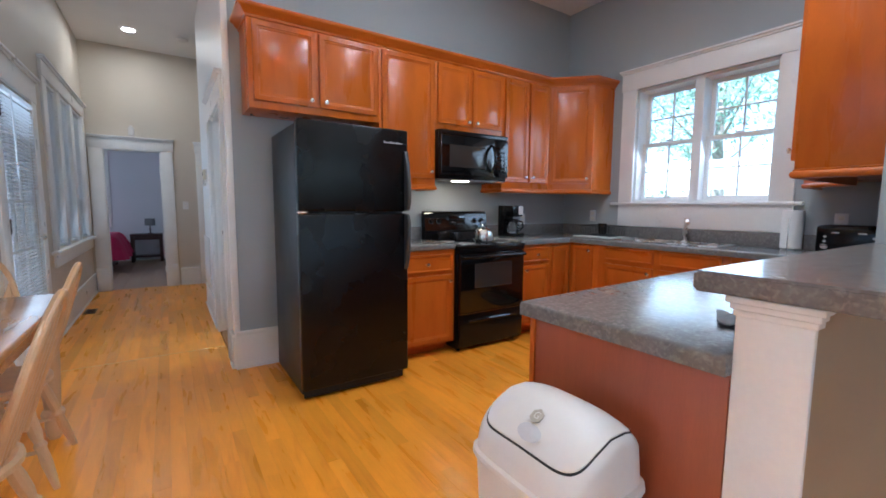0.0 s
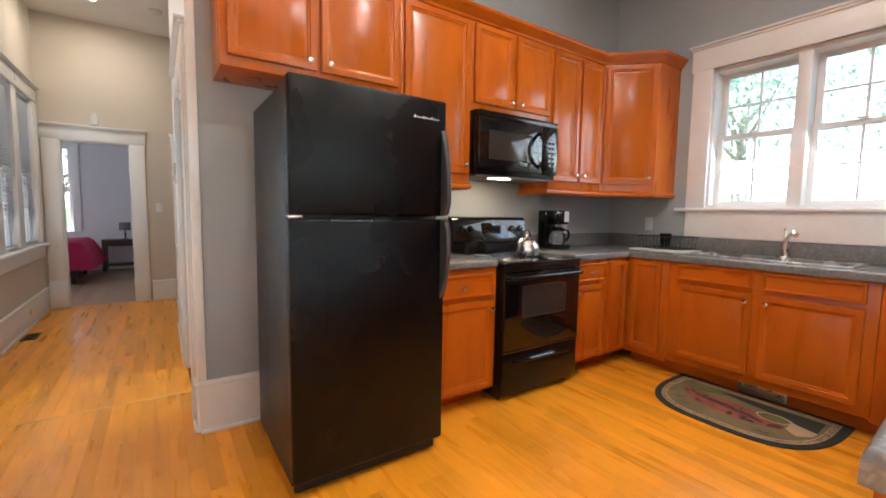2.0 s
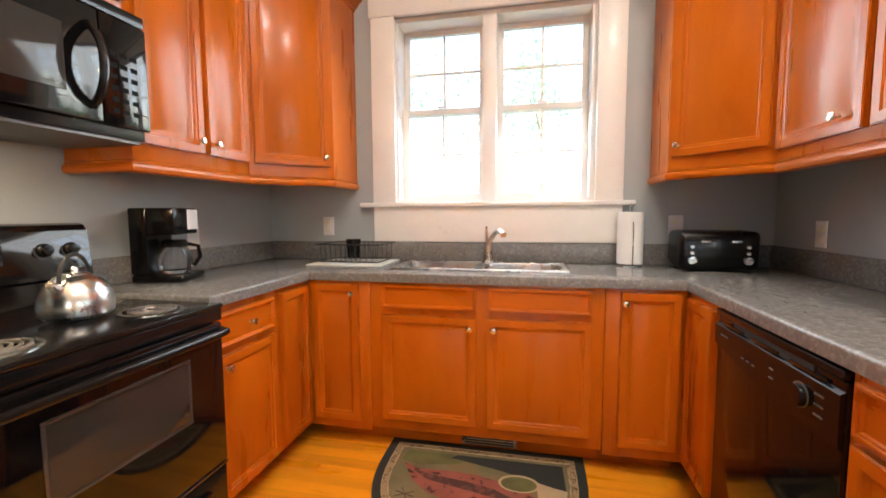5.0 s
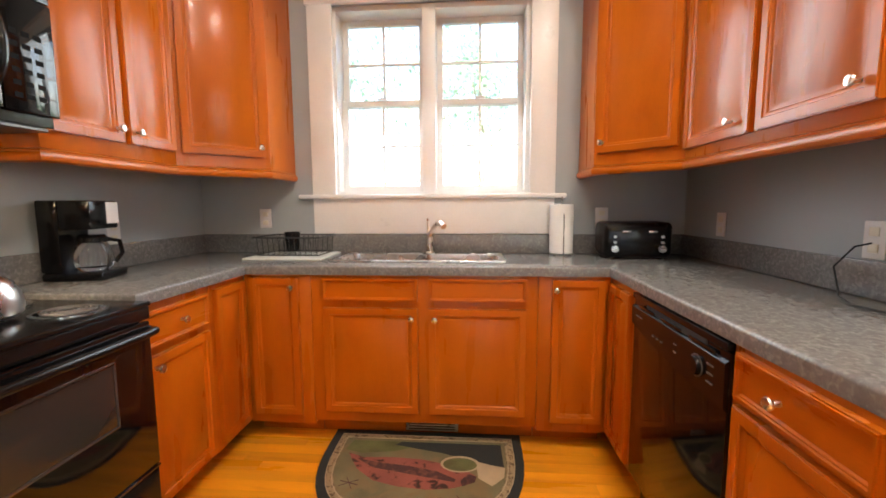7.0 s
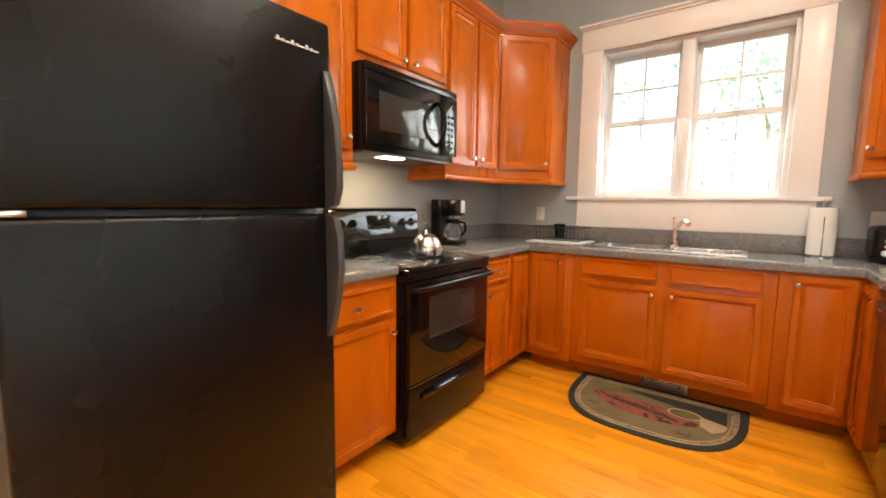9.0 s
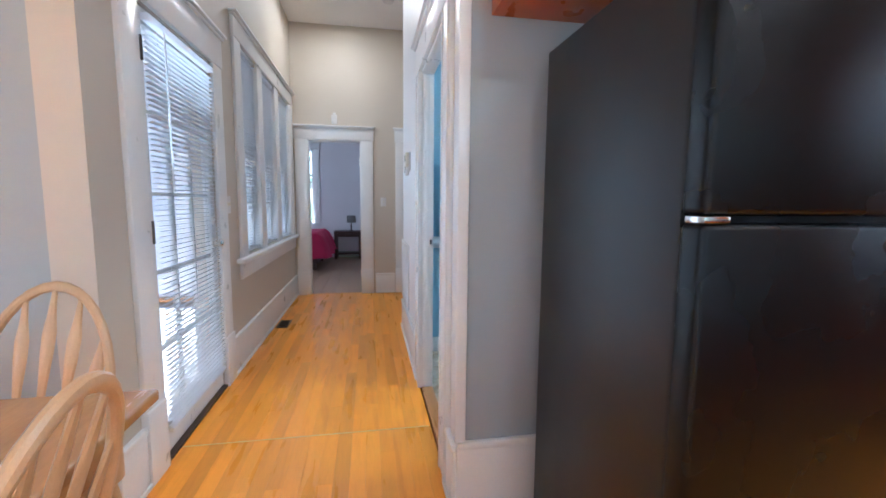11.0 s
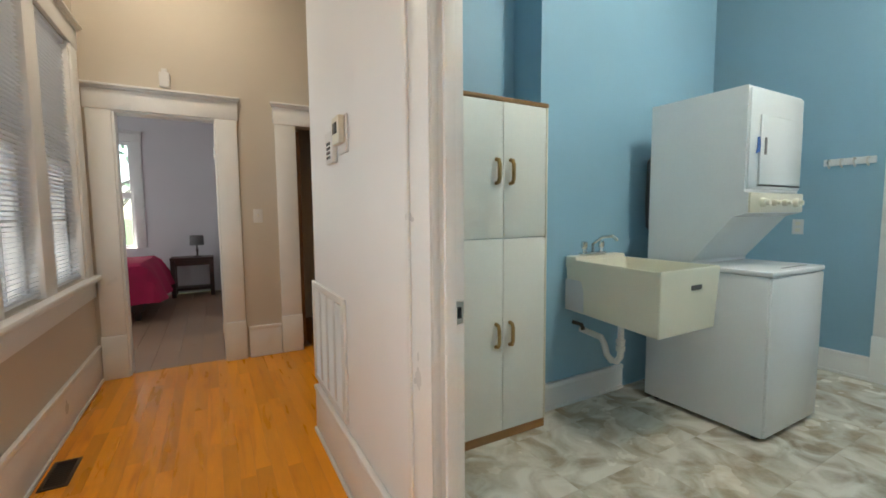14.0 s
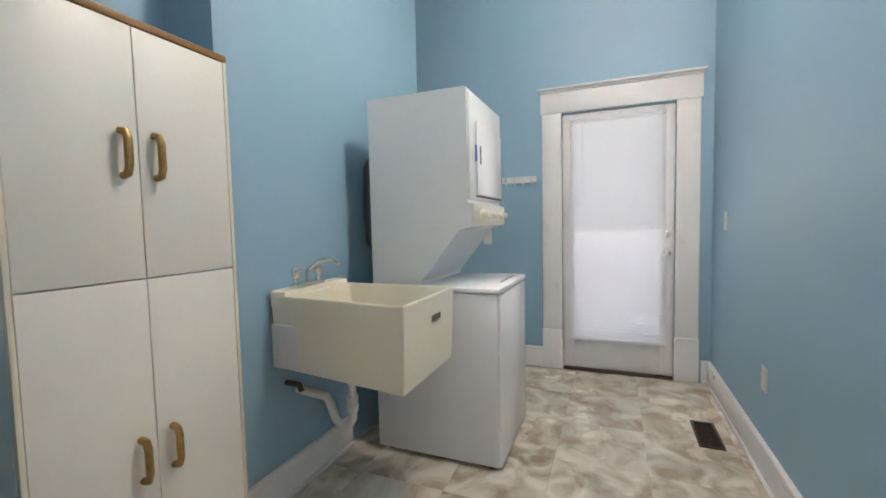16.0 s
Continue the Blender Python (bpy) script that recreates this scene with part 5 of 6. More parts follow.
# ---- rug ----
def half_round(g, n=22):
    """Outline of the rug, straight along the sink side, g inside its edge."""
    hw, dp = 0.49 - g, 0.68 - 2 * g
    out = [(-g, hw), (-g, -hw)]
    for i in range(n + 1):
        a = math.pi * i / n
        c, s = math.cos(a), math.sin(a)
        out.append((-g - 0.13 - (dp - 0.13) * abs(s) ** 0.8, -hw * (abs(c) ** 0.62) * (1 if c > 0 else -1)))
    return out


rug = thing("kitchen_rug", "half-round dark-bordered rug with a red canoe picture before the sink", "rug", pose(4.035, 2.785, 0.0))
part("border", prism(bmesh.new(), half_round(0), 0.0005, 0.007), RUG_DARK, rug, "dark woven border")
part("band", prism(bmesh.new(), half_round(0.045), 0.007, 0.0082), RUG_TAN, rug, "tan patterned band")
part("field", prism(bmesh.new(), half_round(0.085), 0.0082, 0.0092), RUG_GREEN, rug, "tan and olive woven scene")
part("dark_water", prism(bmesh.new(), [(-0.105, -0.385), (-0.105, 0.12), (-0.135, 0.15), (-0.16, 0.04), (-0.19, -0.09), (-0.235, -0.22), (-0.275, -0.34), (-0.285, -0.39)], 0.0092, 0.0098), RUG_DARK, rug, "dark woven lake")
part("far_bank", prism(bmesh.new(), [(-0.105, 0.125), (-0.105, 0.37), (-0.19, 0.39), (-0.215, 0.3), (-0.19, 0.14), (-0.15, 0.05), (-0.138, 0.152)], 0.0092, 0.0097), RUG_OLIVE, rug, "olive green woven bank")
part("sand", prism(bmesh.new(), [(-0.245, -0.26), (-0.29, -0.395), (-0.36, -0.385), (-0.42, -0.33), (-0.37, -0.27)], 0.0092, 0.0096), RUG_SAND, rug)
part("canoe", prism(bmesh.new(), [(-0.215, 0.365), (-0.25, 0.28), (-0.24, 0.14), (-0.25, 0.0), (-0.28, -0.12), (-0.325, -0.22), (-0.36, -0.262), (-0.40, -0.255), (-0.445, -0.16), (-0.462, -0.05), (-0.45, 0.08), (-0.415, 0.2), (-0.34, 0.29), (-0.27, 0.335)], 0.0098, 0.0104), RUG_RED, rug, "red woven canoe")
part("canoe_inside", prism(bmesh.new(), [(-0.262, 0.31), (-0.285, 0.2), (-0.305, 0.05), (-0.335, -0.08), (-0.385, -0.17), (-0.405, -0.165), (-0.385, -0.06), (-0.352, 0.09), (-0.325, 0.22)], 0.0104, 0.0108), RUG_SHADE, rug)
part("bow_cap", prism(bmesh.new(), [(-0.345, -0.225), (-0.362, -0.262), (-0.40, -0.255), (-0.43, -0.20), (-0.395, -0.19)], 0.0104, 0.0109), RUG_SHADE, rug)
part("basket", prism(bmesh.new(), [(-0.275 + 0.062 * math.sin(a), -0.185 + 0.092 * math.cos(a)) for a in (2 * math.pi * k / 20 for k in range(20))], 0.0108, 0.0114), RUG_SAND, rug, "round woven net")
part("basket_inside", prism(bmesh.new(), [(-0.279 + 0.050 * math.sin(a), -0.185 + 0.080 * math.cos(a)) for a in (2 * math.pi * k / 20 for k in range(20))], 0.0114, 0.0118), RUG_OLIVE, rug)
for cx, cy in ((-0.44, 0.30), (-0.53, -0.20)):
    for k in range(3):
        a = 0.5 + k * 0.8
        part("twig", prism(bmesh.new(), [(cx - 0.045 * math.cos(a), cy - 0.045 * math.sin(a)), (cx - 0.045 * math.cos(a) + 0.006, cy - 0.045 * math.sin(a)), (cx + 0.045 * math.cos(a) + 0.006, cy + 0.045 * math.sin(a)), (cx + 0.045 * math.cos(a), cy + 0.045 * math.sin(a))], 0.0092, 0.0096), RUG_SHADE, rug)
for g in (0.046, 0.078):
    line = half_round(g)
    pts = [(x, y, 0.0087) for x, y in line] + [(line[0][0], line[0][1], 0.0087)]
    part("band_edge", tube(pts, 0.0022, 4), RUG_SAND, rug)

# ---- waste bin ----
tb = thing("waste_bin", "white plastic waste bin with a swing lid beside the peninsula", "bin", pose(1.272, 1.535, 0) @ Matrix.Diagonal((0.9, 0.85, 1.08, 1)))


def rrect(hx, hy, r, z, n=5):
    out = []
    for cx, cy, a0 in ((hx - r, hy - r, 0), (-hx + r, hy - r, 90), (-hx + r, -hy + r, 180), (hx - r, -hy + r, 270)):
        out += [(cx + r * math.cos(radians(a0 + 90 * k / n)), cy + r * math.sin(radians(a0 + 90 * k / n)), z) for k in range(n + 1)]
    return out


def lid_height(x, y):
    slope = 0.095 * ((0.03 - x) / 0.176) ** 2 if x < 0.03 else 0.055 * ((x - 0.03) / 0.116) ** 2
    return 0.703 - slope - 0.03 * (abs(y) / 0.205) ** 3


def oval(hx, hy, n=48, e=0.42):
    """A boxy oval in plan."""
    out = []
    for k in range(n):
        c, v = math.cos(2 * math.pi * k / n), math.sin(2 * math.pi * k / n)
        out.append((hx * math.copysign(abs(c) ** e, c), hy * math.copysign(abs(v) ** e, v)))
    return out


def level(hx, hy, z):
    return [(x, y, z) for x, y in oval(hx, hy)]


def lid_loops(hx, hy, up, steps):
    return [[(x, y, lid_height(x, y) + up) for x, y in oval(hx * k, hy * k)] for k in steps]


part("bucket", rings(bmesh.new(), [level(0.115, 0.165, 0), level(0.125, 0.178, 0.02), level(0.152, 0.215, 0.545)]), WHITE_PLASTIC, tb)
hood = part("hood", rings(bmesh.new(), [level(0.156, 0.220, 0.535), level(0.161, 0.226, 0.545), level(0.160, 0.224, 0.556), level(0.152, 0.213, 0.561)] + lid_loops(0.1465, 0.206, -0.012, (1,)) + lid_loops(0.146, 0.205, -0.004, (0.975,)) + lid_loops(0.146, 0.205, 0, (0.93, 0.85, 0.76, 0.66, 0.52, 0.36, 0.18))), WHITE_PLASTIC, tb)
STEPS = (1, 0.92, 0.8, 0.66, 0.5, 0.34, 0.15)
part("lid_seam", rings(bmesh.new(), lid_loops(0.131, 0.188, -0.001, (1.0,)) + lid_loops(0.131, 0.188, 0.0016, STEPS)), RUBBER, tb, "dark gap round the swing lid")
flap = part("swing_flap", rings(bmesh.new(), lid_loops(0.128, 0.185, 0.001, (1.0,)) + lid_loops(0.1275, 0.1845, 0.004, STEPS)), WHITE_PLASTIC, tb)
grip_x, mark_x = -0.104, -0.068
part("flap_grip", lathe([(0.0, 0.0), (0.05, 0.001), (0.052, 0.003), (0.0, 0.004)], 20), mat("grey_white_plastic", (0.50, 0.52, 0.56), 0.4), flap, at=pose(grip_x, -0.01, lid_height(grip_x, 0) + 0.006, 0, -38, 0) @ Matrix.Diagonal((0.42, 0.8, 1, 1)))
part("maker_mark", lathe([(0.022, 0), (0.022, 0.0015), (0, 0.0016)], 6), mat("grey_emblem", (0.42, 0.39, 0.33), 0.4, vary=0.1), flap, "small hexagonal emblem", at=pose(mark_x, -0.0, lid_height(mark_x, 0) + 0.0065, 0, -30, 0))
txt = bpy.data.curves.new("letter", "FONT")
txt.body, txt.size, txt.align_x, txt.align_y, txt.extrude = "G", 0.028, "CENTER", "CENTER", 0.0004
txt.materials.append(WHITE_PLASTIC)
lo_ = new("letter", txt)
lo_.parent, lo_.matrix_basis = flap, pose(mark_x, 0.0, lid_height(mark_x, 0) + 0.0085, 0, -30, 0) @ pose(0, 0, 0, 0, 0, -90)


# ---- dining table and chairs ----
tbl = thing("dining_table", "honey-coloured wooden dining table with turned legs", "table", pose(-0.47, 2.75, 0))
part("tabletop", box(-0.5, 0.5, -1.1, 1.1, 0.725, 0.755, 0.008, 3), TABLEWOOD, tbl)
for a in ((-0.42, 0.42, -1.03, -1.005), (-0.42, 0.42, 1.005, 1.03), (-0.445, -0.42, -1.0, 1.0), (0.42, 0.445, -1.0, 1.0)):
    part("apron", box(*a, 0.63, 0.7245, 0.002), TABLEWOOD, tbl)
leg = mesh_of("leg", lathe([(0.024, 0), (0.034, 0.02), (0.038, 0.08), (0.034, 0.11), (0.044, 0.122), (0.050, 0.138), (0.044, 0.154), (0.034, 0.166), (0.041, 0.3), (0.047, 0.45), (0.040, 0.54), (0.034, 0.575), (0.050, 0.59), (0.050, 0.7245)], 20), CHAIRWOOD)
for sx in (-0.41, 0.41):
    for sy in (-0.995, 0.995):
        part("leg", leg, CHAIRWOOD, tbl, "turned pale wood leg", at=pose(sx, sy, 0))


def chair(m):
    """A bow-back Windsor chair facing +y; the seat's middle is over the origin."""
    root = thing("dining_chair", "pale wooden bow-back spindle chair at the dining table", "chair", m, "chairs round the table")
    bm = bmesh.new()
    outl = [(0.215 * math.cos(a) * (1 + 0.05 * math.sin(a)), 0.205 * math.sin(a)) for a in (2 * math.pi * k / 28 for k in range(28))]
    rings(bm, [[(x * 0.9, y * 0.9, 0.415) for x, y in outl], [(x, y, 0.43) for x, y in outl], [(x, y, 0.448) for x, y in outl], [(x * 0.93, y * 0.93, 0.457) for x, y in outl], [(x * 0.6, y * 0.6, 0.449) for x, y in outl]])
    part("seat", bm, CHAIRWOOD, root)
    lean = lambda z: -0.165 - (z - 0.45) * 0.32
    turn = range(0, 181, 9)
    loops = []
    for a in turn:
        c, v = math.cos(radians(a)), math.sin(radians(a))
        z = 0.45 + 0.5 * v ** 0.85
        x, y = -0.19 * c * (1 + 0.10 * v), lean(z)
        # a flat-fronted steam-bent bar, wider across than deep
        n = Vector((-c, -0.32 * v, v)).normalized()
        b = Vector((0, 1, 0.32)).normalized()
        w = 0.017 - 0.003 * abs(c)
        loops.append([Vector((x, y, z)) + n * (w * math.cos(q)) + b * (0.0135 * math.sin(q)) for q in (2 * math.pi * k / 10 for k in range(10))])
    part("bow", rings(bmesh.new(), loops), CHAIRWOOD, root)
    for k in range(5):
        u = (k - 2) / 2.6
        zt = 0.45 + 0.5 * math.sqrt(max(0, 1 - (u * 0.96) ** 2)) ** 0.85 - 0.006
        loops = []
        for f, w in ((0, 0.007), (0.2, 0.008), (0.45, 0.013), (0.62, 0.019), (0.74, 0.020), (0.86, 0.012), (1, 0.006)):
            z = 0.45 + (zt - 0.45) * f
            c = Vector((u * (0.145 + 0.05 * f), lean(z), z))
            loops.append([c + Vector((w * math.cos(q), 0.007 * math.sin(q), 0)) for q in (2 * math.pi * m_ / 8 for m_ in range(8))])
        part("spindle", rings(bmesh.new(), loops), CHAIRWOOD, root)
    for sx in (-1, 1):
        for sy in (-1, 1):
            a, b = Vector((sx * 0.13, sy * 0.12, 0.425)), Vector((sx * 0.205, sy * 0.225, 0.0))
            ps = [a.lerp(b, t) for t in (0, 0.1, 0.28, 0.42, 0.5, 0.54, 0.58, 0.7, 0.85, 1)]
            part("leg", tube(ps, 0.015, 10, radii=[0.014, 0.018, 0.024, 0.023, 0.017, 0.025, 0.018, 0.021, 0.017, 0.012]), CHAIRWOOD, root)
    for sx in (-1, 1):
        part("stretcher", tube([(sx * 0.175, -0.18, 0.17), (sx * 0.172, 0, 0.17), (sx * 0.175, 0.18, 0.17)], 0.009, 8, radii=[0.008, 0.014, 0.008]), CHAIRWOOD, root)
    part("stretcher", tube([(-0.172, 0, 0.17), (0, 0, 0.17), (0.172, 0, 0.17)], 0.009, 8, radii=[0.008, 0.014, 0.008]), CHAIRWOOD, root)
    return root


c0 = chair(pose(-0.19, 3.41, 0, 0, 0, 90))
copy_thing(c0, pose(-0.125, 2.62, 0, 0, 0, 90))
copy_thing(c0, pose(-0.42, 3.90, 0, 0, 0, 180))

# ---- laundry room ----
# low half wall with a painted cap beside the door
lw = structure("wall_laundry_low", box(HR + 0.0705, 1.245, 6.06, 6.629, 0, 0.88), BLUE_WALL)
part("cap", box(HR + 0.0705, 1.275, 6.025, 6.629, 0.8805, 0.905, 0.006), WHITE, lw)
part("cap_bed", box(HR + 0.0705, 1.26, 6.042, 6.6, 0.86, 0.8795, 0.004), WHITE, lw)
part("skirting", box(HR + 0.0705, 1.263, 6.042, 6.0595, 0, 0.12, 0.003), WHITE, lw)

uc = thing("utility_cabinet", "tall white four-door utility cabinet with brass pulls", "cabinet", pose(1.412, 6.227, 0))
CW, CH = 0.604, 1.815
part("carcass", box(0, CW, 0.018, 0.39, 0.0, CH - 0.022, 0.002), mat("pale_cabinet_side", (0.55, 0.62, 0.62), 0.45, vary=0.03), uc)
part("top_trim", box(-0.002, CW + 0.002, -0.004, 0.392, CH - 0.0215, CH, 0.003), OAKTRIM, uc, "oak-look top edge")
part("plinth_trim", box(0.0, CW, 0.006, 0.0175, 0.0, 0.05, 0.002), OAKTRIM, uc, "oak-look base strip")
part("edge_strip", box(CW - 0.012, CW, -0.001, 0.0175, 0.051, CH - 0.022, 0.001), IVORY, uc)
part("edge_strip", box(0.0, 0.012, -0.001, 0.0175, 0.051, CH - 0.022, 0.001), IVORY, uc)
for x0, x1, hx in ((0.014, CW / 2 - 0.0015, CW / 2 - 0.045), (CW / 2 + 0.0015, CW - 0.014, CW / 2 + 0.045)):
    for z0, z1, hz in ((0.053, 1.093, 0.585), (1.097, CH - 0.024, 1.44)):
        dd = part("door", box(x0, x1, 0.0, 0.0175, z0, z1, 0.002), CABWHITE, uc)
        part("pull", tube([(hx, 0.0, hz + 0.06), (hx, -0.022, hz + 0.056), (hx, -0.03, hz + 0.035), (hx, -0.03, hz - 0.035), (hx, -0.022, hz - 0.056), (hx, 0.0, hz - 0.06)], 0.0105, 10), BRASS, dd, "antique brass pull")

# wall-hung laundry tub
tu = thing("laundry_tub", "cream plastic wall-hung laundry tub", "sink", pose(2.235, 5.69, 0))
TWD, TDP, TZ, TB = 0.505, 0.67, 0.94, 0.575
bm = bmesh.new()


def tub_ring(ins, z, back=0.0):
    return [(ins, ins, z), (TWD - ins, ins, z), (TWD - ins, TDP - 0.0 - ins - back, z), (ins, TDP - ins - back, z)]


rings(bm, [tub_ring(0.012, TB + 0.05), tub_ring(0.0, TZ - 0.02), tub_ring(0.0, TZ), tub_ring(0.014, TZ, 0.09), tub_ring(0.018, TZ - 0.02, 0.09), tub_ring(0.04, TB + 0.075, 0.11)])
bmesh.ops.bevel(bm, geom=[e for e in bm.edges if e.calc_length() > 0.2], offset=0.004, segments=2, affect="EDGES")
for v in bm.verts:
    if v.co.z < TB + 0.06:
        v.co.z -= 0.0175 * (v.co.y < 0.3)
    v.co.x += 0.065 * v.co.y / TDP * (1 - v.co.x / TWD)
part("basin", bm, TUB, tu)
part("back_ledge", box(0.06, TWD, TDP - 0.085, TDP, TZ - 0.05, TZ + 0.022, 0.008), TUB, tu)
part("wall_bracket", box(0.056, 0.085, TDP - 0.15, TDP - 0.005, TB + 0.055, TZ - 0.12, 0.003), WHITE_PLASTIC, tu, "white metal wall bracket")
part("rating_plate", box(0.25, 0.34, -0.0015, 0.0, TZ - 0.11, TZ - 0.085), COIL, tu, "small grey label plate")
ft = thing("laundry_tap", "chrome two-handle swivel tap on the laundry tub", "tap", pose(2.46, 6.295, TZ + 0.022))
part("base", box(-0.10, 0.10, -0.022, 0.022, 0, 0.022, 0.008), CHROME, ft)
part("spout", tube([(0, 0, 0.02), (0, 0, 0.07), (0.01, -0.06, 0.115), (0.02, -0.13, 0.125), (0.025, -0.16, 0.10)], 0.0095, 10), CHROME, ft)
for sx in (-0.075, 0.075):
    part("handle", lathe([(0.014, 0.02), (0.013, 0.045), (0.019, 0.055), (0.019, 0.085), (0.012, 0.09), (0, 0.09)], 14, at=(sx, 0, 0)), CHROME, ft)
pp = thing("drain_pipe", "white plastic trap and dark valve under the laundry tub", "pipe", pose(2.44, 6.06, 0))
part("tailpiece", tube([(0, 0, 0.62), (0, 0, 0.42)], 0.018, 12), PVC, pp)
part("trap", tube([(0, 0, 0.44), (0, 0, 0.385), (0.0, 0.025, 0.35), (0.0, 0.06, 0.345), (0.0, 0.095, 0.37), (0.0, 0.115, 0.43), (0.0, 0.14, 0.465), (0, 0.30, 0.48)], 0.019, 12), PVC, pp)
for z in (0.44, 0.40):
    part("slip_nut", lathe([(0.026, 0), (0.026, 0.028)], 8, at=(0, 0, z + 0.02)), PVC, pp)
part("shutoff_valve", tube([(-0.06, 0.31, 0.53), (-0.06, 0.24, 0.53), (-0.06, 0.225, 0.50)], 0.013, 8), VENT, pp, "dark metal shut-off valve")

# stacked washer and dryer
sd = thing("stacked_washer_dryer", "white stacked washer and dryer unit", "washer dryer", pose(2.865, 5.515, 0))
SW = 0.605
wb = part("washer_body", box(0, SW, 0.0, 0.68, 0.025, 0.885, 0.006), ENAMEL, sd)
part("washer_front", box(0.004, SW - 0.004, -0.012, 0.0, 0.03, 0.88, 0.005), ENAMEL, wb)
part("washer_top", box(-0.003, SW + 0.003, -0.014, 0.68, 0.8855, 0.915, 0.008), ENAMEL, sd)
part("lid_gap", box(0.22, SW - 0.09, 0.035, 0.043, 0.9151, 0.9165), RUBBER, sd)
bm = bmesh.new()
prof = [(0.145, 1.885), (0.14, 1.875), (0.14, 1.33), (0.12, 1.325), (0.12, 1.215), (0.19, 1.195), (0.40, 0.935), (0.40, 0.9155), (0.685, 0.9155), (0.685, 1.885)]
rings(bm, [[(x, y, z) for y, z in prof] for x in (0.0, SW)])
dr = part("dryer_body", bm, ENAMEL, sd)
part("front_panel", box(0.01, SW - 0.01, 0.127, 0.14, 1.345, 1.87, 0.006), ENAMEL, dr)
do = part("dryer_door", box(0.10, SW - 0.03, 0.117, 0.1265, 1.37, 1.74, 0.006), ENAMEL, dr)
part("door_recess", box(0.14, 0.165, 0.115, 0.1175, 1.53, 1.62, 0.002), COIL, do)
part("door_gap", box(0.10, SW - 0.03, 0.118, 0.127, 1.362, 1.368), RUBBER, do)
part("control_fascia", box(0.003, SW - 0.003, 0.108, 0.1195, 1.218, 1.325, 0.004), IVORY, dr, "cream control fascia")
for k, x in enumerate((0.12, 0.24, 0.36, 0.5)):
    part("control_knob", lathe([(0.03, 0), (0.027, 0.02), (0.018, 0.024), (0.016, 0.04), (0, 0.041)], 16), IVORY, dr, "cream control knob", at=pose(x, 0.1075, 1.272, 90, 0, 0) @ Matrix.Diagonal((0.9 if k % 3 == 0 else 0.65,) * 2 + (1, 1)))
part("tape_strip", prism(bmesh.new(), [(0.05, 0), (0.09, 0.01), (0.095, 0.05), (0.085, 0.09), (0.06, 0.085), (0.062, 0.04)], 0, 0.002), BLUE_TAPE, dr, "strip of blue tape", at=pose(0.0, 0.1165, 1.53, 90, 0, 0))
for x in (0.05, SW - 0.05):
    for y in (0.05, 0.62):
        part("foot", lathe([(0.02, 0), (0.02, 0.026)], 8, at=(x, y, 0)), RUBBER, sd)
# the hose's dark grey stands in for the shadow strip beside the dryer
vd = solid("dryer_vent_hose", tube([(3.13, 6.29, 1.66), (3.085, 6.32, 1.56), (3.075, 6.32, 1.3), (3.085, 6.32, 1.14), (3.13, 6.28, 1.05)], 0.05, 14), mat("shade_grey_hose", (0.12, 0.13, 0.14), 0.5, 0.3, vary=0.2, scale=40, stretch=(1, 1, 6)), "flexible hose behind the dryer, coloured dark like the shadow there", "hose")

hk = thing("coat_hook_rail", "white rail with four coat hooks on the laundry wall", "hooks", pose(LE, 5.745, 1.585, 0, 0, -90))
part("rail", box(-0.145, 0.145, -0.015, 0, -0.025, 0.025, 0.003), WHITE, hk)
for k in range(4):
    x = -0.108 + k * 0.072
    part("hook", tube([(x, -0.015, 0.012), (x, -0.04, 0.02), (x, -0.055, 0.005), (x, -0.045, -0.025), (x, -0.02, -0.04), (x, -0.015, -0.03)], 0.0055, 8), NICKEL, hk, "nickel coat hook")

# ---- bedroom beyond ----
bd = thing("bed", "low bed covered with a crimson bedspread", "bed", pose(-1.13, 11.1, 0) @ Matrix.Diagonal((1, 1, 1.08, 1)))
bm = bmesh.new()
bmesh.ops.create_grid(bm, x_segments=28, y_segments=24, size=1)
for v in bm.verts:
    x, y = v.co.x, v.co.y
    ex, ey = max(0, abs(x) - 0.8) / 0.2, max(0, abs(y) - 0.8) / 0.2
    e = max(ex, ey)
    v.co = (x * 0.98 + 0.03 * math.sin(8 * y) * e, y * 0.85 + 0.03 * math.sin(9 * x) * e, 0.62 - 0.42 * min(1, e) ** 1.5 + 0.012 * math.sin(5 * x + 3 * y) + 0.03 * math.exp(-(x * x + y * y) * 2))
part("bedspread", bm, MAGENTA, bd, "magenta bedspread")
part("mattress", box(-0.78, 0.78, -0.66, 0.66, 0.3, 0.58, 0.04), PAPER, bd)
part("bed_base", box(-0.76, 0.76, -0.64, 0.64, 0.1, 0.299), DARKWOOD, bd)
for sx in (-0.7, 0.7):
    for sy in (-0.6, 0.6):
        part("leg", box(sx - 0.03, sx + 0.03, sy - 0.03, sy + 0.03, 0, 0.0995), DARKWOOD, bd)
ns = thing("nightstand", "dark brown open nightstand with a lower shelf", "nightstand", pose(0.1, 12.05, 0))
part("top", box(-0.29, 0.29, -0.2, 0.2, 0.56, 0.60, 0.004), DARKWOOD, ns)
for sx in (-0.255, 0.255):
    for sy in (-0.165, 0.165):
        part("leg", box(sx - 0.03, sx + 0.03, sy - 0.03, sy + 0.03, 0, 0.5595, 0.003), DARKWOOD, ns)
part("shelf", box(-0.225, 0.225, -0.17, 0.17, 0.1, 0.13, 0.003), DARKWOOD, ns)
part("rail", box(-0.225, 0.225, -0.18, -0.16, 0.48, 0.5595, 0.002), DARKWOOD, ns)
tl = thing("table_lamp", "small table lamp with a grey drum shade", "lamp", pose(0.17, 12.03, 0.60))
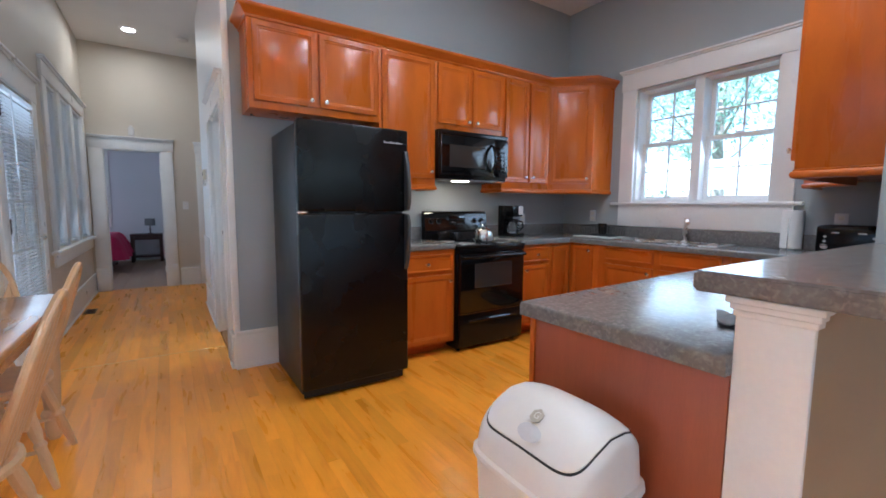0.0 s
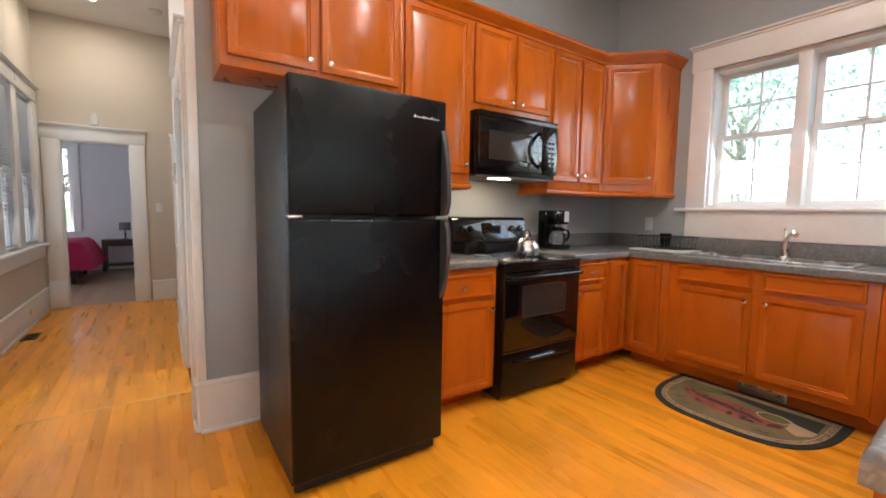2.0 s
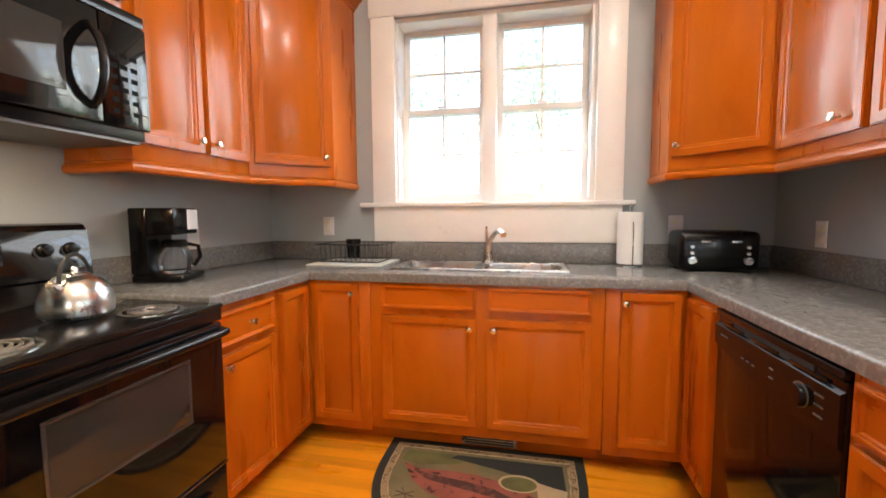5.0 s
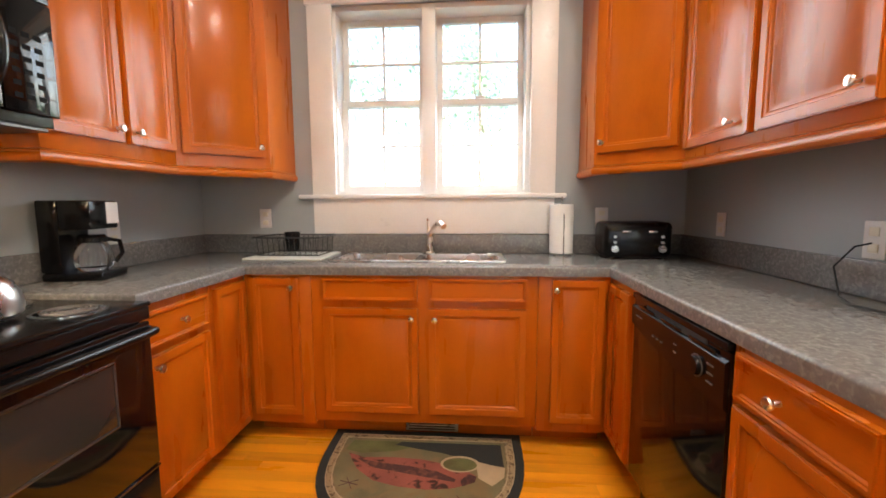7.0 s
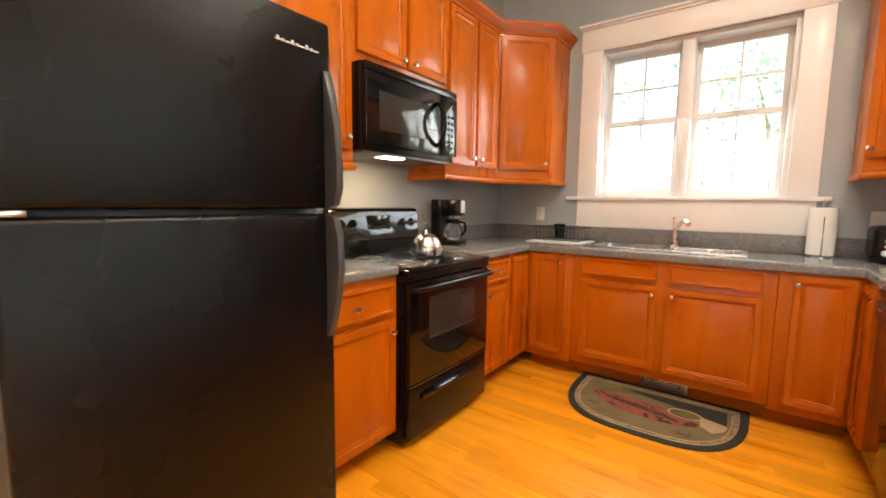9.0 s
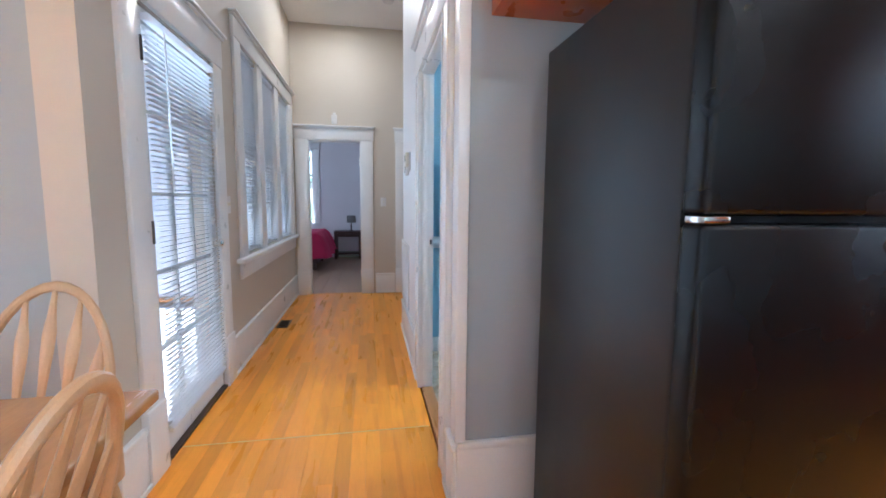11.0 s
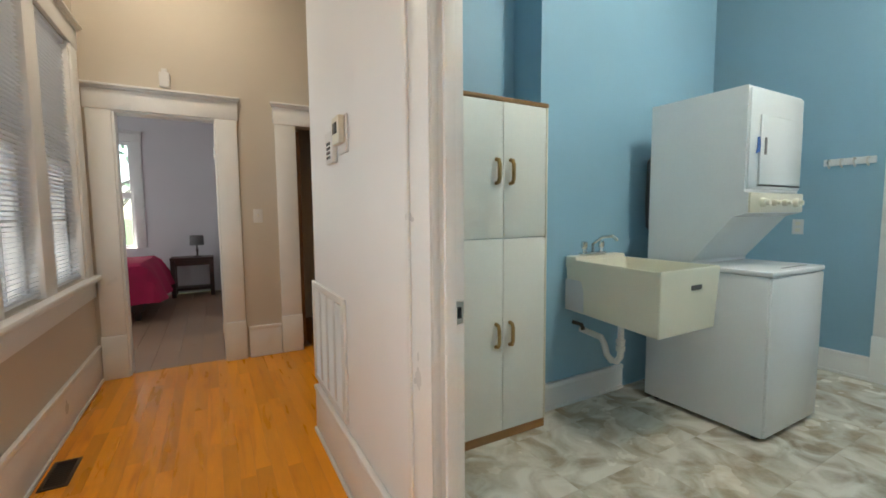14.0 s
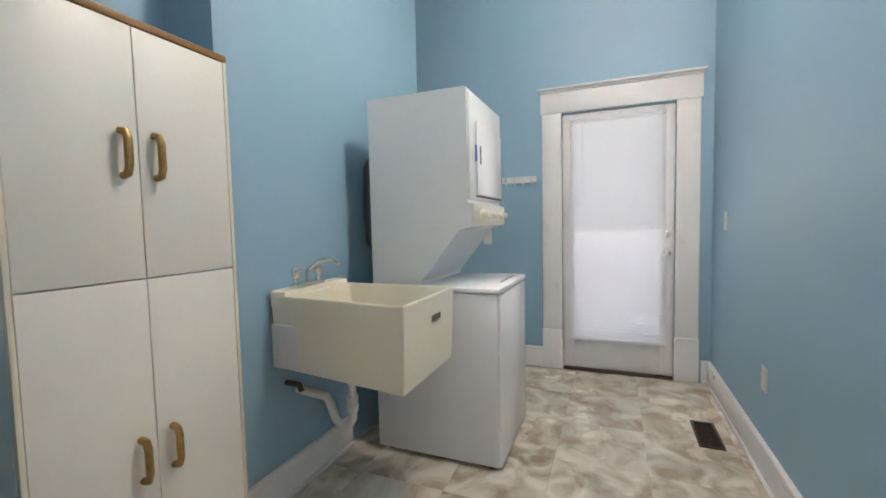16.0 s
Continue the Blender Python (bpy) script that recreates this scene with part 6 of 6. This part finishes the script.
part("base", lathe([(0.06, 0), (0.06, 0.012), (0.015, 0.02), (0.012, 0.07), (0.022, 0.1), (0.012, 0.13), (0.01, 0.2)], 16), DARKWOOD, tl)
part("shade", lathe([(0.095, 0.18), (0.098, 0.18), (0.092, 0.33), (0.089, 0.33), (0.095, 0.18)], 24, caps=False), SHADE, tl, "grey drum shade")


# ---- ceiling lights ----
def can_light(x, y, watts, colour=(1.0, 0.93, 0.83), size=0.16):
    root = thing("recessed_light", "white recessed ceiling light, switched on", "ceiling light", pose(x, y, TOP - 0.001), "recessed lights")
    part("trim_ring", lathe([(0.095, 0), (0.095, -0.006), (0.07, -0.008), (0.068, -0.001)], 24, caps=False), WHITE, root)
    part("bulb", lathe([(0.066, -0.0015), (0.05, -0.004), (0.0, -0.006)], 20), CAN, root, "glowing frosted bulb")
    lamp("can_lamp", "AREA", pose(x, y, TOP - 0.012), watts, colour, size)


can_light(0.2, 7.63, 2.5, (1.0, 0.86, 0.68))
for x, y in CANS:
    can_light(x, y, CAN_W)
for x, y in LAUNDRY_CANS:
    fl_ = thing("flush_ceiling_light", "white round flush ceiling light, switched on", "ceiling light", pose(x, y, TOP - 0.001))
    part("base", lathe([(0.15, 0), (0.15, -0.02), (0.13, -0.03), (0, -0.03)], 28), WHITE, fl_)
    part("diffuser", lathe([(0.13, -0.031), (0.125, -0.05), (0.09, -0.075), (0, -0.09)], 28), CAN, fl_, "glowing frosted glass diffuser")
    lamp("ceiling_lamp", "POINT", pose(x, y, TOP - 0.22), LAUNDRY_W, (1.0, 0.93, 0.83), 0.12)
# smoke alarm in the hall
solid("smoke_alarm", lathe([(0.0, -0.035), (0.05, -0.034), (0.065, -0.02), (0.067, 0)], 20, at=(0.78, 7.6, TOP)), WHITE_PLASTIC, "round white smoke alarm on the hall ceiling", "smoke alarm")


# ---- outdoors ----
structure("ground", box(-600, 600, -600, 600, -0.75, -0.7), GRASS)
structure("driveway", box(-7.5, -2.45, -6, 22, -0.7, -0.66), CONCRETE)
structure("porch_floor", box(-2.4, -0.56, 4.56, 9.5, -0.7, -0.12, 0.01), CONCRETE)
# unseen roof slab, added to keep sun off the upper front door blind
structure("unseen_eave", box(-2.35, -0.56, 4.56, 9.5, 2.86, 3.0, 0.01), WHITE)
structure("patio", box(4.75, 9.5, -4, 12, -0.7, -0.66), CONCRETE)
nh = thing("neighbour_house", "grey-blue clapboard house across the driveway", "house", pose(-8.4, 5.5, -0.7))
bm = bmesh.new()
bx(bm, -7.0, -0.06, -6.5, 7.5, 0, 5.6)
part("wall", bm, SIDING, nh)
sb = mesh_of("clapboard", rings(bmesh.new(), [[(-0.06, y, 0), (-0.012, y, 0), (-0.03, y, 0.165), (-0.06, y, 0.165)] for y in (-6.5, 7.5)]), SIDING)
for k in range(33):
    part("clapboard", sb, SIDING, nh, at=pose(0, 0, 0.16 + 0.165 * k))
for y in (-3.5, 1.2, 4.9):
    wn_ = part("window", box(-0.06, 0.03, y - 0.5, y + 0.5, 1.4, 3.0, 0.01), WHITE, nh)
    part("pane", box(0.03, 0.034, y - 0.42, y + 0.42, 1.48, 2.92), GREY_GLASS, wn_)
for y in (-6.5, 7.4):
    part("corner_board", box(-0.05, 0.02, y, y + 0.12, 0, 5.6), WHITE, nh)
part("roof", rings(bmesh.new(), [[(0.5, y, 5.55), (-3.5, y, 8.2), (-7.5, y, 5.55), (-7.5, y, 5.7), (-3.5, y, 8.4), (0.5, y, 5.7)] for y in (-7, 8)]), mat("asphalt_shingle", (0.07, 0.065, 0.06), 0.9, vary=0.3, scale=20), nh)


def tree(x, y, h, spread, seed, z0=-0.7, leaves=2200):
    rnd = random.Random(seed)
    root = thing("tree", "leafy green deciduous tree in the yard", "tree", pose(x, y, z0), "yard trees")
    bm = tube([(0, 0, 0), (0.05, 0.03, h * 0.25), (-0.04, 0.08, h * 0.5), (0.06, 0.02, h * 0.85)], 0.2, 10, radii=[0.24, 0.18, 0.12, 0.04])
    tips = []
    for k in range(9):
        a, z = rnd.uniform(0, 6.28), h * rnd.uniform(0.22, 0.6)
        d = spread * rnd.uniform(0.5, 0.95)
        tip = Vector((math.cos(a) * d, math.sin(a) * d, z + h * rnd.uniform(0.1, 0.32)))
        tube([(0, 0, z), tip * 0.5 + Vector((0, 0, z * 0.5 - 0.05)), tip], 0.06, 6, bm, radii=[0.05, 0.03, 0.012])
        tips.append(tip)
    part("trunk", bm, BARK, root)
    clumps = [(t + Vector((rnd.gauss(0, 0.5), rnd.gauss(0, 0.5), rnd.gauss(0, 0.4))), rnd.uniform(0.5, 1.15)) for t in tips for _ in range(4)]
    clumps += [(Vector((rnd.gauss(0, spread * 0.4), rnd.gauss(0, spread * 0.4), h * rnd.uniform(0.6, 1.0))), rnd.uniform(0.5, 1.1)) for _ in range(14)]
    vs, fs = [], []
    for _ in range(leaves):
        c, r = rnd.choice(clumps)
        p = c + Vector((rnd.gauss(0, 1), rnd.gauss(0, 1), rnd.gauss(0, 0.8))) * r * 0.5
        u = Vector((rnd.gauss(0, 1), rnd.gauss(0, 1), rnd.gauss(0, 1))).normalized()
        w = u.orthogonal().normalized() * rnd.uniform(0.035, 0.065)
        u = u * rnd.uniform(0.07, 0.12)
        n = len(vs)
        vs += [p - u, p + w + u.cross(w) * 0.8, p + u, p - w + u.cross(w) * 0.8]
        fs.append((n, n + 1, n + 2, n + 3))
    me = bpy.data.meshes.new("crown")
    me.from_pydata([tuple(v) for v in vs], [], fs)
    me.materials.append(LEAF)
    part("crown", me, LEAF, root)
    return root


for k, (x, y, h, sp) in enumerate(((13.5, 6.5, 7.5, 2.6), (15.5, 2.2, 8.5, 3.0), (14.0, -2.0, 7.0, 2.6), (19.0, 9.0, 9.5, 3.4), (20.0, 4.0, 9.0, 3.2), (12.5, 11.0, 7.0, 2.4), (-1.6, 16.5, 7.0, 2.4), (0.8, 18.0, 8.0, 2.8), (-4.5, 17.0, 7.0, 2.6), (1.5, -10.5, 8.0, 3.0), (-2.5, -12.0, 8.0, 3.0))):
    tree(x, y, h, sp, 11 + k)

# ---- floor pieces ----
rnd = random.Random(5)
BOARD = {}


def board_data(l, w=0.07):
    """One floor strip of length l with eased top edges; strips of equal length share it."""
    key = round(l, 2)
    if key not in BOARD:
        e, g, h = 0.0004, 0.0001, 0.014
        v = [(g, g, -h), (w - g, g, -h), (w - g, key - g, -h), (g, key - g, -h), (g, g, -0.0005), (w - g, g, -0.0005), (w - g, key - g, -0.0005), (g, key - g, -0.0005),
             (e, e, 0), (w - e, e, 0), (w - e, key - e, 0), (e, key - e, 0)]
        f = [(8, 9, 10, 11), (4, 5, 9, 8), (5, 6, 10, 9), (6, 7, 11, 10), (7, 4, 8, 11), (0, 1, 5, 4), (1, 2, 6, 5), (2, 3, 7, 6), (3, 0, 4, 7)]
        me = bpy.data.meshes.new("floor_board")
        me.from_pydata(v, [], f)
        me.materials.append(OAK)
        BOARD[key] = (me, v, f)
    return BOARD[key]


oak_floor = bpy.data.objects["floor_kitchen"]
rest_v, rest_f, picked = [], [], 0
W = 0.07
for i in range(int((KE - DW) / W)):
    x = DW + i * W
    mid = x + W / 2
    if mid < HL - 0.02:
        spans = [(DS, 4.38)]
    elif mid < HR:
        spans = [(DS, 4.90), (4.906, HB + 0.05)]
    else:
        spans = [(DS, KN - 0.002)] + ([(6.86, HB + 0.05)] if mid < 2.58 else [])
    for lo, hi in spans:
        y = lo
        first = rnd.choice((0.3, 0.55, 0.8, 1.05))
        while y < hi - 0.02:
            l = first or rnd.choice((0.6, 0.85, 1.1, 1.4, 1.75))
            first = 0
            l = round(min(l, hi - y), 2)
            if hi - y - l < 0.2:
                l = round(hi - y, 2)
            me, v, f = board_data(l)
            c = y + l / 2
            near = (HL < mid < HR and 2.9 < c < HB) or (0.9 < mid < 3.85 and 2.0 < c < 3.62)
            dz = rnd.uniform(-0.0003, 0.0003)
            if near and picked < 300:
                ob = new("floor_board", me)
                ob.parent = oak_floor
                ob.location = (x, y, dz)
                picked += 1
            else:
                n = len(rest_v)
                rest_v += [(p[0] + x, p[1] + y, p[2] + dz) for p in v]
                rest_f += [tuple(q + n for q in face) for face in f]
            y += l
me = bpy.data.meshes.new("floor_boards_rest")
me.from_pydata(rest_v, [], rest_f)
me.materials.append(OAK_REST)
tagged(part("floor_boards_rest", me, OAK_REST, oak_floor), kind="stuff")
structure("floor_seam_strip", box(HL + 0.02, HR - 0.02, 4.9005, 4.9055, -0.004, 0.0012), mat("pale_floor_filler", (0.75, 0.62, 0.36), 0.4, vary=0.1))

tile_floor = bpy.data.objects["floor_laundry"]
TILE = 0.445
tile_me = {}
for i in range(-7, 4):
    for j in range(-3, 7):
        x0, y0 = 3.54 + i * TILE, 4.84 + j * TILE
        a0, a1, b0, b1 = max(x0, HR + 0.0705), min(x0 + TILE, LE + 0.02), max(y0, LS), min(y0 + TILE, 7.0)
        if a1 - a0 < 0.01 or b1 - b0 < 0.01:
            continue
        key = (round(a1 - a0, 3), round(b1 - b0, 3))
        if key not in tile_me:
            tile_me[key] = mesh_of("floor_tile", box(0.0004, key[0] - 0.0004, 0.0004, key[1] - 0.0004, -0.0035, 0.0, 0.0004, 1), VINYL, False)
        ob = new("floor_tile", tile_me[key])
        ob.parent = tile_floor
        ob.location = (a0, b0, 0)

bed_floor = structure("floor_bedroom", box(-2.8, 2.1, HB + 0.05, 12.3, -0.06, -0.0125), SUBFLOOR, "grey-brown plank floor")
for i in range(22):
    x = -2.8 + i * 0.18
    y = HB + 0.055
    while y < 12.28:
        l = min(rnd.choice((0.6, 0.9, 1.22)), 12.298 - y)
        part("floor_plank", box(x + 0.001, x + 0.179, y + 0.001, y + l - 0.001, -0.012, -0.001, 0.0008, 1), BEDFLOOR, bed_floor)
        y += l
